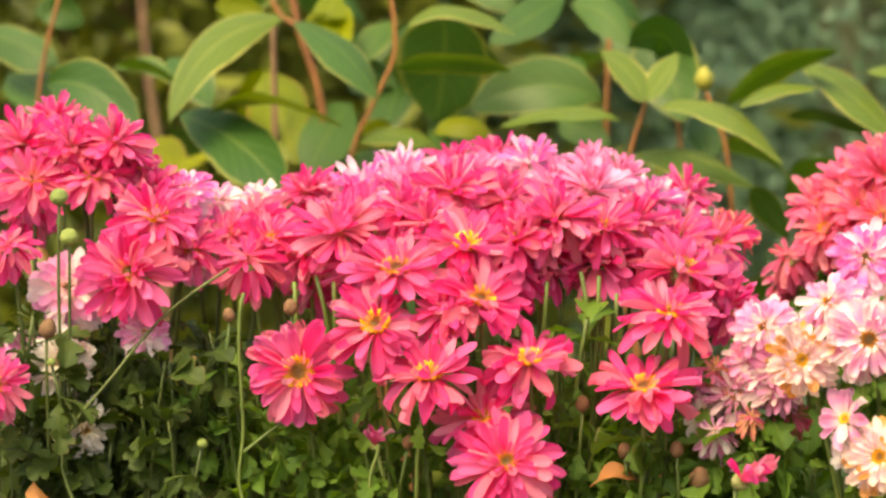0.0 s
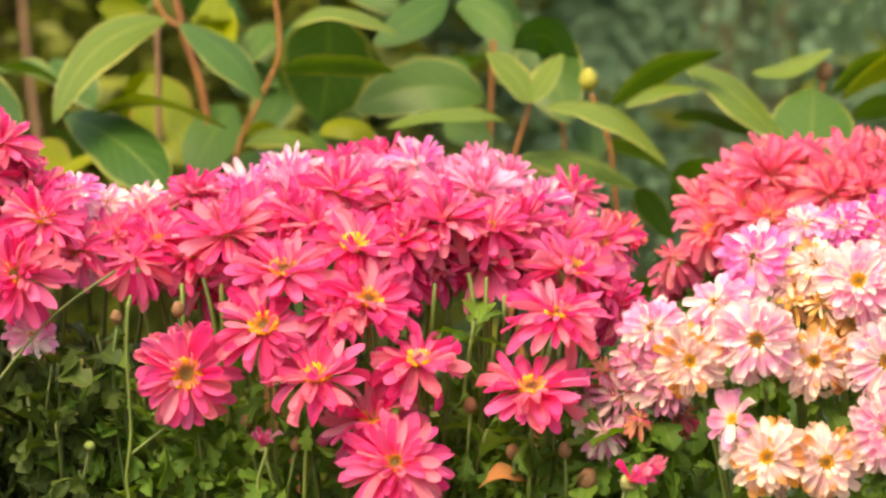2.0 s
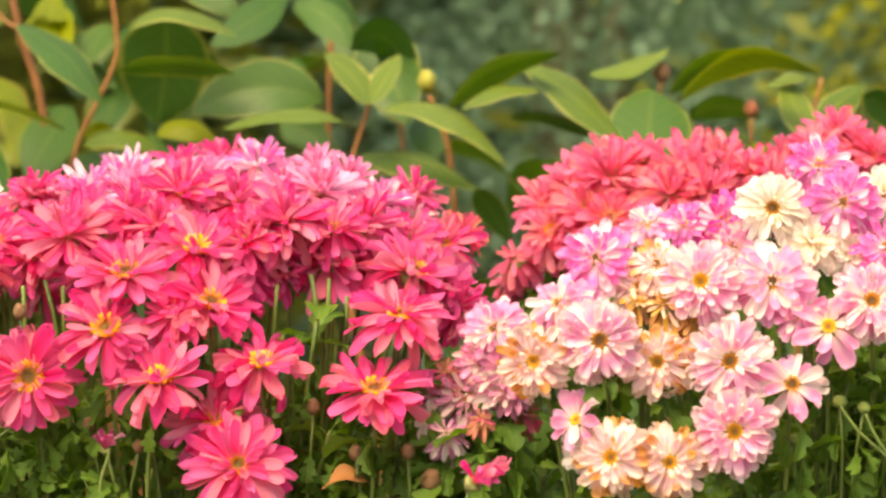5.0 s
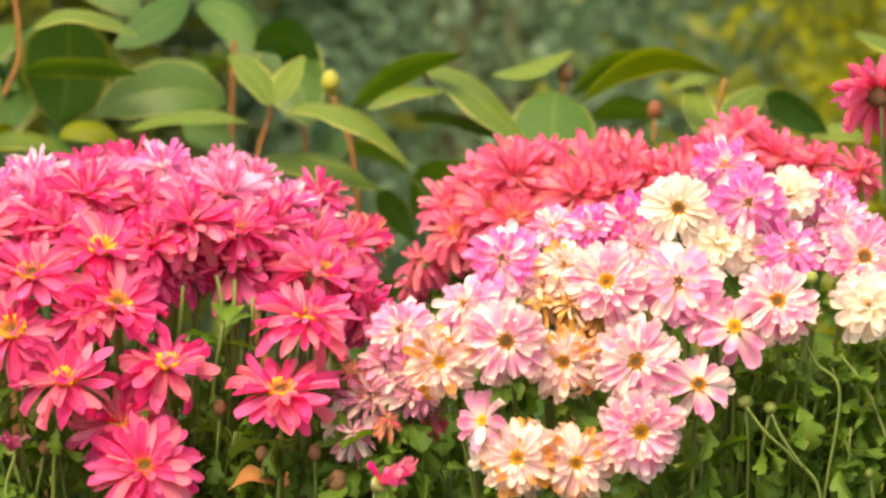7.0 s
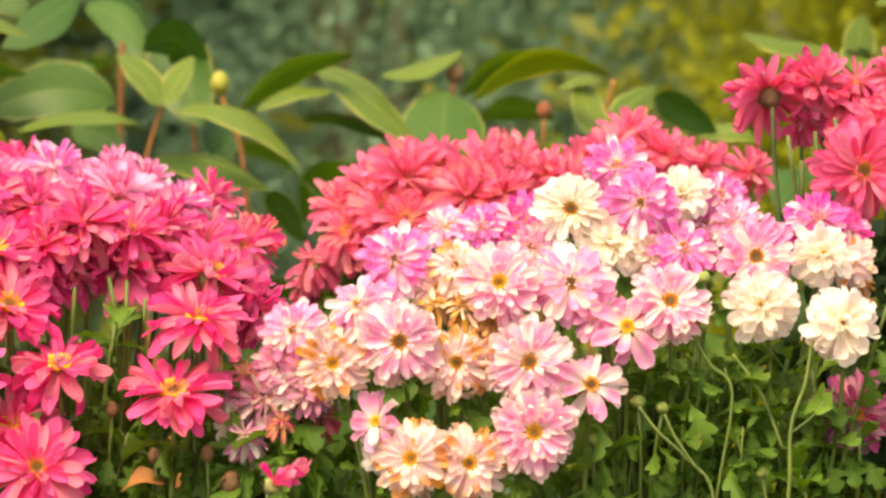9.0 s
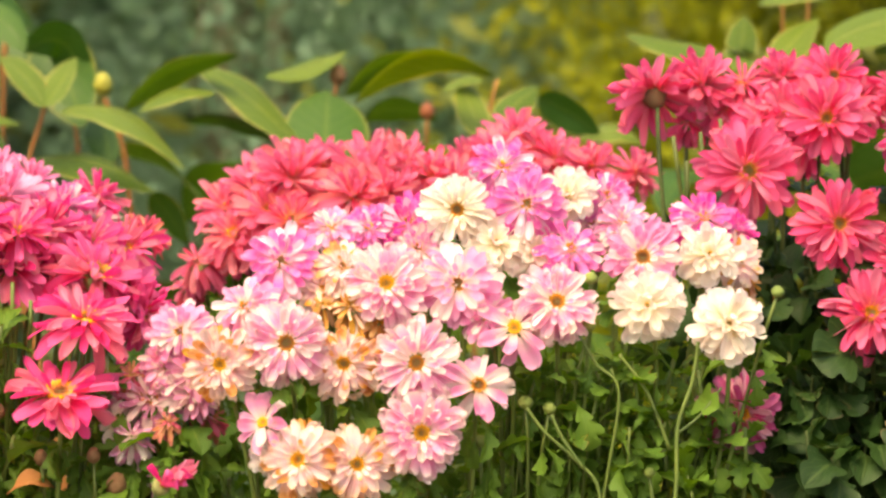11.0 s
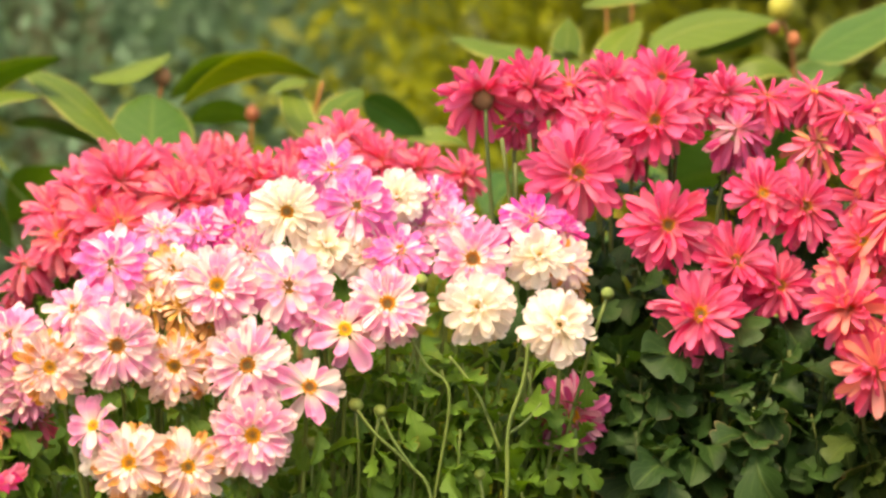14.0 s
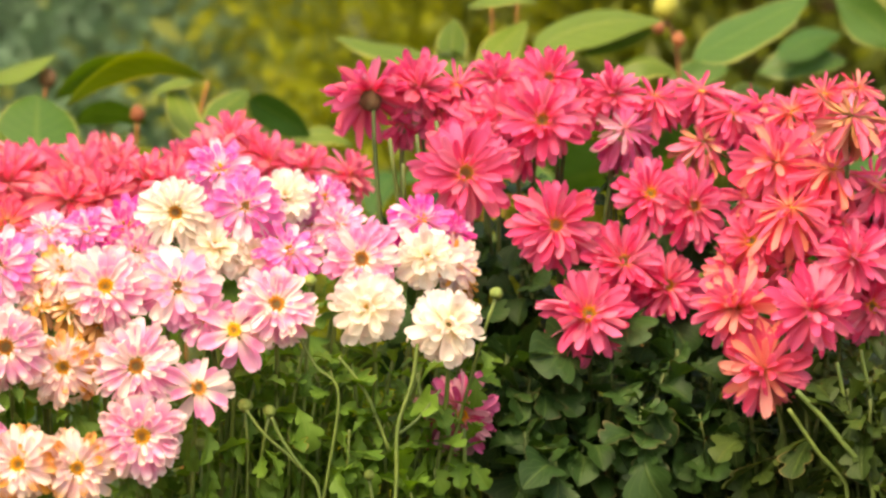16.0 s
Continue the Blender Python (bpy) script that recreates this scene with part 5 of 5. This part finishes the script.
bloom(blush_mound, -0.004, -0.110, 0.525, 0.039, -0.2, 0.5, "blush", "pom")
bloom(blush_mound, -0.046, -0.100, 0.517, 0.039, -0.4, 0.3, "blush", "pom")
bloom(blush_mound, -0.039, -0.100, 0.497, 0.036, -0.2, 0.2, "mauve", "full")
bloom(blush_mound, 0.091, -0.080, 0.576, 0.042, 0.1, 0.12, "cream", "eyed")
bloom(blush_mound, 0.126, -0.080, 0.579, 0.045, 0, 0.2, "magenta", "pom")
bloom(blush_mound, 0.116, -0.040, 0.595, 0.040, -0.1, 0.6, "magenta", "pom")
bloom(blush_mound, 0.147, -0.060, 0.582, 0.034, 0.1, 0.5, "cream", "ball")
bloom(blush_mound, 0.168, -0.050, 0.581, 0.034, 0.2, 0.5, "magenta", "pom")
bloom(blush_mound, 0.029, -0.060, 0.566, 0.031, 0, 0.7, "blush", "pom")
bloom(blush_mound, 0.048, -0.060, 0.566, 0.034, 0, 0.7, "magenta", "pom")
bloom(blush_mound, 0.067, -0.060, 0.568, 0.040, 0, 0.6, "fuchsia", "pom")
bloom(blush_mound, 0.111, -0.080, 0.559, 0.042, 0.1, 0.5, "cream", "ball")
bloom(blush_mound, 0.131, -0.080, 0.555, 0.039, 0.1, 0.5, "cream", "ball")
bloom(blush_mound, 0.147, -0.090, 0.557, 0.039, 0, 0.6, "magenta", "pom")
bloom(blush_mound, 0.182, -0.100, 0.553, 0.044, 0.05, 0.3, "blush", "eyed")
bloom(blush_mound, 0.176, -0.060, 0.566, 0.034, 0.1, 0.6, "blush", "pom")
bloom(blush_mound, 0.037, -0.122, 0.530, 0.034, 0, 0.72, "tan", "hang")
bloom(blush_mound, 0.050, -0.118, 0.524, 0.028, 0.1, 0.72, "tan", "hang")
bloom(blush_mound, 0.024, -0.112, 0.531, 0.026, -0.1, 0.72, "tan", "hang")
bloom(blush_mound, 0.161, -0.050, 0.566, 0.031, 0.1, 0.7, "blush", "pom")
bloom(blush_mound, 0.104, -0.120, 0.526, 0.033, -0.1, 0.4, "blush", "pom")
bloom(blush_mound, 0.024, -0.100, 0.538, 0.031, 0, 0.5, "aged", "pom")
bloom(blush_mound, 0.072, -0.070, 0.556, 0.037, 0, 0.6, "blush", "pom")
bloom(blush_mound, 0.215, -0.070, 0.571, 0.042, 0.1, 0.7, "fuchsia", "pom")
bloom(blush_mound, 0.216, -0.090, 0.554, 0.037, 0.1, 0.4, "cream", "ball")
bloom(blush_mound, 0.232, -0.070, 0.550, 0.034, 0.45, 0.3, "aged", "pom")
bloom(blush_mound, 0.183, -0.120, 0.531, 0.042, -0.2, 0.2, "cream", "ball")
bloom(blush_mound, 0.222, -0.130, 0.523, 0.043, 0, 0.15, "cream", "ball")
bloom(blush_mound, 0.117, -0.120, 0.523, 0.033, 0, 0.5, "blush", "pom")
bloom(blush_mound, 0.175, -0.060, 0.569, 0.034, 0, 0.6, "blush", "pom")
bloom(blush_mound, 0.233, -0.050, 0.564, 0.031, 0.4, 0.6, "fuchsia", "pom")
bloom(blush_mound, 0.237, -0.060, 0.539, 0.026, 0.35, 0.72, "tan", "hang")
bud(blush_mound, 0.154, -0.120, 0.522, 0.008, 0, 0.9, False)
bud(blush_mound, 0.123, -0.120, 0.484, 0.008, 0, 0.9, False)
bud(blush_mound, 0.135, -0.120, 0.481, 0.007, 0.1, 0.9, False)
bud(blush_mound, 0.247, -0.120, 0.538, 0.007, 0.1, 0.9, False)
bud(blush_mound, 0.155, -0.120, 0.545, 0.007, 0, 0.9, False)
bud(blush_mound, 0.101, -0.120, 0.465, 0.007, 0, 0.9, False)
bud(blush_mound, 0.184, -0.120, 0.449, 0.006, 0, 0.9, False)
shoot(blush_mound, 0.171, -0.100, 0.503, 0.1)
shoot(blush_mound, 0.160, -0.100, 0.497, 0)
shoot(blush_mound, 0.199, -0.100, 0.508, 0)
shoot(blush_mound, 0.182, -0.100, 0.480, 0)
shoot(blush_mound, 0.210, -0.100, 0.497, 0.1)
shoot(blush_mound, 0.143, -0.100, 0.489, -0.1)
shoot(blush_mound, 0.216, -0.100, 0.477, 0.3)
shoot(blush_mound, 0.137, -0.100, 0.458, 0)
shoot(blush_mound, 0.193, -0.100, 0.458, 0)
shoot(blush_mound, 0.160, -0.100, 0.464, 0)
shoot(blush_mound, 0.120, -0.100, 0.459, 0)
shoot(blush_mound, 0.233, -0.100, 0.469, 0.4)
shoot(blush_mound, 0.171, -0.100, 0.450, 0)
thicket(blush_mound, 75, 0.075, 0.246, -0.120, 0.000, 0.432, 0.504, 63)
foliage(blush_mound, 290, 430, 0.408, 0.512, 0.021, 6)
twig(blush_mound, [(0.130, -0.100, -0.01), (0.196, -0.130, 0.439), (0.197, -0.130, 0.472), (0.204, -0.130, 0.494), (0.207, -0.130, 0.514)], 0.0015, 0.0012, STEM)
twig(blush_mound, [(0.100, -0.100, -0.01), (0.159, -0.130, 0.439), (0.146, -0.130, 0.457), (0.132, -0.130, 0.470), (0.123, -0.130, 0.482)], 0.0014, 0.0010, STEM)
twig(blush_mound, [(0.151, -0.135, 0.452), (0.140, -0.135, 0.468), (0.135, -0.135, 0.479)], 0.0011, 0.0010, STEM)
twig(blush_mound, [(0.198, -0.125, 0.469), (0.208, -0.125, 0.477), (0.219, -0.125, 0.491)], 0.0011, 0.0008, STEM)
twig(blush_mound, [(0.100, -0.090, -0.01), (0.169, -0.120, 0.488), (0.158, -0.120, 0.502), (0.150, -0.120, 0.516)], 0.0011, 0.0010, STEM)
twig(blush_mound, [(0.194, -0.120, 0.460), (0.183, -0.120, 0.488), (0.169, -0.120, 0.507)], 0.0012, 0.0010, STEM)

coral_east = chrysanthemum(0.31, 0.10, "coral pink chrysanthemum with open flowers above dark foliage", SHADE_DARK_LEAF)
bloom(coral_east, 0.199, 0.035, 0.629, 0.054, -0.25, 0.66, "red", "open", away=True)
bloom(coral_east, 0.225, 0.040, 0.634, 0.044, 0, 0.72, "red", "tuft")
bloom(coral_east, 0.246, 0.040, 0.634, 0.044, 0, 0.72, "red", "droop")
bloom(coral_east, 0.266, 0.040, 0.637, 0.038, 0.1, 0.72, "red", "tuft")
bloom(coral_east, 0.291, 0.020, 0.639, 0.041, 0, 0.47, "red", "full", True)
bloom(coral_east, 0.285, 0.000, 0.618, 0.051, 0, 0.2, "red", "full", True)
bloom(coral_east, 0.255, 0.020, 0.613, 0.044, 0, 0.52, "red", "full")
bloom(coral_east, 0.243, -0.020, 0.592, 0.059, 0, 0.2, "red", "full", True)
bloom(coral_east, 0.287, -0.040, 0.566, 0.053, 0, 0.15, "red", "full", True)
bloom(coral_east, 0.325, 0.020, 0.630, 0.041, 0, 0.82, "red", "tuft")
bloom(coral_east, 0.347, 0.020, 0.628, 0.044, 0, 0.82, "red", "droop", True)
bloom(coral_east, 0.371, 0.020, 0.631, 0.044, 0.1, 0.82, "red", "droop")
bloom(coral_east, 0.386, 0.010, 0.620, 0.041, 0.2, 0.52, "red", "droop")
bloom(coral_east, 0.402, 0.020, 0.624, 0.038, 0.1, 0.82, "red", "droop")
bloom(coral_east, 0.328, 0.000, 0.612, 0.053, 0, 0.72, "plum", "hang")
bloom(coral_east, 0.371, 0.010, 0.605, 0.047, 0, 0.72, "dry", "hang")
bloom(coral_east, 0.337, -0.030, 0.581, 0.045, 0, 0.42, "red", "full")
bloom(coral_east, 0.359, -0.030, 0.575, 0.048, 0.2, 0.2, "red", "full")
bloom(coral_east, 0.322, -0.040, 0.547, 0.050, 0, 0.47, "red", "full")
bloom(coral_east, 0.344, -0.040, 0.535, 0.046, 0.2, 0.2, "red", "full")
bloom(coral_east, 0.301, -0.060, 0.522, 0.054, 0, 0.42, "red", "full")
bloom(coral_east, 0.303, 0.020, 0.627, 0.041, 0, 0.62, "red", "full")
bloom(coral_east, 0.218, 0.050, 0.614, 0.036, -0.07, 0.72, "red", "hang")
bloom(coral_east, 0.275, 0.010, 0.603, 0.044, 0.07, 0.72, "red", "hang")
# Dusky plum petals put this coral flower's shade into its colour.
bloom(coral_east, 0.233, -0.085, 0.474, 0.050, 0.35, 0.1, "plum", "full")
bloom(coral_east, 0.267, 0.020, 0.621, 0.041, 0, 0.62, "red", "full")
bloom(coral_east, 0.237, 0.040, 0.621, 0.038, 0, 0.72, "red", "hang")
bud(coral_east, 0.405, -0.100, 0.458, 0.007, 0, 0.9, False)
bud(coral_east, 0.430, -0.100, 0.469, 0.006, 0, 0.9, True)
shoot(coral_east, 0.262, -0.050, 0.503, 0)
shoot(coral_east, 0.279, -0.050, 0.498, 0)
shoot(coral_east, 0.290, -0.050, 0.486, 0)
shoot(coral_east, 0.314, -0.050, 0.497, 0.1)
shoot(coral_east, 0.325, -0.050, 0.486, 0.1)
shoot(coral_east, 0.348, -0.050, 0.503, 0.1)
shoot(coral_east, 0.366, -0.050, 0.491, 0.2)
shoot(coral_east, 0.337, -0.050, 0.468, 0.2)
shoot(coral_east, 0.360, -0.050, 0.462, 0.2)
shoot(coral_east, 0.384, -0.050, 0.473, 0.3)
shoot(coral_east, 0.302, -0.050, 0.463, 0)
shoot(coral_east, 0.273, -0.050, 0.463, -0.1)
shoot(coral_east, 0.256, -0.050, 0.475, -0.2)
shoot(coral_east, 0.378, -0.050, 0.445, 0.2)
shoot(coral_east, 0.401, -0.050, 0.462, 0.2)
shoot(coral_east, 0.206, 0.000, 0.609, -0.1, cut=True)
shoot(coral_east, 0.220, 0.000, 0.611, 0.1, cut=True)
shoot(coral_east, 0.213, 0.000, 0.596, 0, cut=True)
shoot(coral_east, 0.230, 0.000, 0.618, 0.2, cut=True)
thicket(coral_east, 22, 0.275, 0.420, 0.000, 0.120, 0.500, 0.589, 66)
thicket(coral_east, 25, 0.251, 0.397, -0.080, 0.040, 0.425, 0.494, 64)
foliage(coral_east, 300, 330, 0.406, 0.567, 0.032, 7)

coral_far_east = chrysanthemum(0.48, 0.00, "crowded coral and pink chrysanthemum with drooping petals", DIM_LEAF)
bloom(coral_far_east, 0.397, -0.060, 0.598, 0.052, -0.4, 0.42, "coral", "tuft", True)
bloom(coral_far_east, 0.412, -0.020, 0.621, 0.044, 0, 0.82, "coral", "droop")
bloom(coral_far_east, 0.429, -0.020, 0.631, 0.038, 0.1, 0.82, "coral", "droop")
bloom(coral_far_east, 0.446, -0.020, 0.634, 0.038, 0.2, 0.82, "coral", "droop")
bloom(coral_far_east, 0.428, -0.100, 0.622, 0.051, 0, 0.72, "dry", "hang")
bloom(coral_far_east, 0.422, -0.080, 0.594, 0.057, 0.1, 0.62, "coral", "droop", True)
bloom(coral_far_east, 0.399, -0.090, 0.575, 0.057, -0.2, 0.42, "coral", "droop", True)
bloom(coral_far_east, 0.381, -0.080, 0.560, 0.043, -0.4, 0.2, "coral", "full", True)
bloom(coral_far_east, 0.425, -0.090, 0.568, 0.048, 0.07, 0.72, "red", "hang")
bloom(coral_far_east, 0.429, -0.100, 0.553, 0.048, 0.1, 0.42, "red", "tuft", True)
bloom(coral_far_east, 0.440, -0.090, 0.527, 0.043, 0.2, 0.2, "red", "full")
bloom(coral_far_east, 0.370, -0.100, 0.528, 0.051, -0.4, 0.52, "coral", "tuft")
bloom(coral_far_east, 0.405, -0.120, 0.528, 0.052, 0, 0.47, "red", "tuft")
bloom(coral_far_east, 0.382, -0.110, 0.498, 0.052, -0.45, 0, "coral", "tuft")
bloom(coral_far_east, 0.444, -0.080, 0.587, 0.046, 0.2, 0.52, "red", "droop")
bloom(coral_far_east, 0.402, -0.080, 0.549, 0.043, 0, 0.72, "coral", "hang")
bloom(coral_far_east, 0.461, -0.040, 0.614, 0.043, 0.2, 0.62, "red", "droop")
bloom(coral_far_east, 0.374, -0.070, 0.544, 0.037, -0.3, 0.42, "coral", "tuft")
bloom(coral_far_east, 0.454, -0.070, 0.561, 0.043, 0.3, 0.42, "red", "tuft")
bloom(coral_far_east, 0.391, -0.040, 0.580, 0.040, -0.4, 0.42, "coral", "tuft")
bloom(coral_far_east, 0.420, -0.040, 0.611, 0.038, 0, 0.52, "red", "droop")
bloom(coral_far_east, 0.459, -0.080, 0.539, 0.046, 0.3, 0.42, "red", "tuft")
shoot(coral_far_east, 0.415, -0.100, 0.484, 0)
shoot(coral_far_east, 0.432, -0.100, 0.500, 0.1)
shoot(coral_far_east, 0.438, -0.100, 0.478, 0.1)
shoot(coral_far_east, 0.421, -0.100, 0.461, 0)
shoot(coral_far_east, 0.441, -0.100, 0.449, 0.1)
shoot(coral_far_east, 0.406, -0.100, 0.444, -0.1)
thicket(coral_far_east, 25, 0.413, 0.471, -0.140, -0.020, 0.430, 0.504, 65)
foliage(coral_far_east, 180, 250, 0.406, 0.510, 0.032, 8)
dry_leaf(pink_mound, -0.132, -0.090, 0.436, 0.024, 20, -10, 10)
dry_leaf(coral_east, 0.309, 0.000, 0.428, 0.026, 30, 20, -150)
dry_leaf(pink_west, -0.412, -0.090, 0.436, 0.020, 60, 30, -60)
twig(coral_far_east, [(0.270, -0.100, -0.01), (0.434, -0.130, 0.436), (0.415, -0.130, 0.467), (0.395, -0.130, 0.489)], 0.0020, 0.0017, STEM)
twig(coral_far_east, [(0.270, -0.090, -0.01), (0.440, -0.120, 0.434), (0.425, -0.120, 0.468), (0.417, -0.120, 0.502)], 0.0017, 0.0014, STEM)
twig(coral_far_east, [(0.260, -0.090, -0.01), (0.423, -0.120, 0.435), (0.408, -0.120, 0.457), (0.393, -0.120, 0.479)], 0.0017, 0.0014, STEM)
twig(coral_far_east, [(0.280, -0.080, -0.01), (0.451, -0.110, 0.433), (0.439, -0.110, 0.473), (0.431, -0.110, 0.507)], 0.0014, 0.0011, STEM)
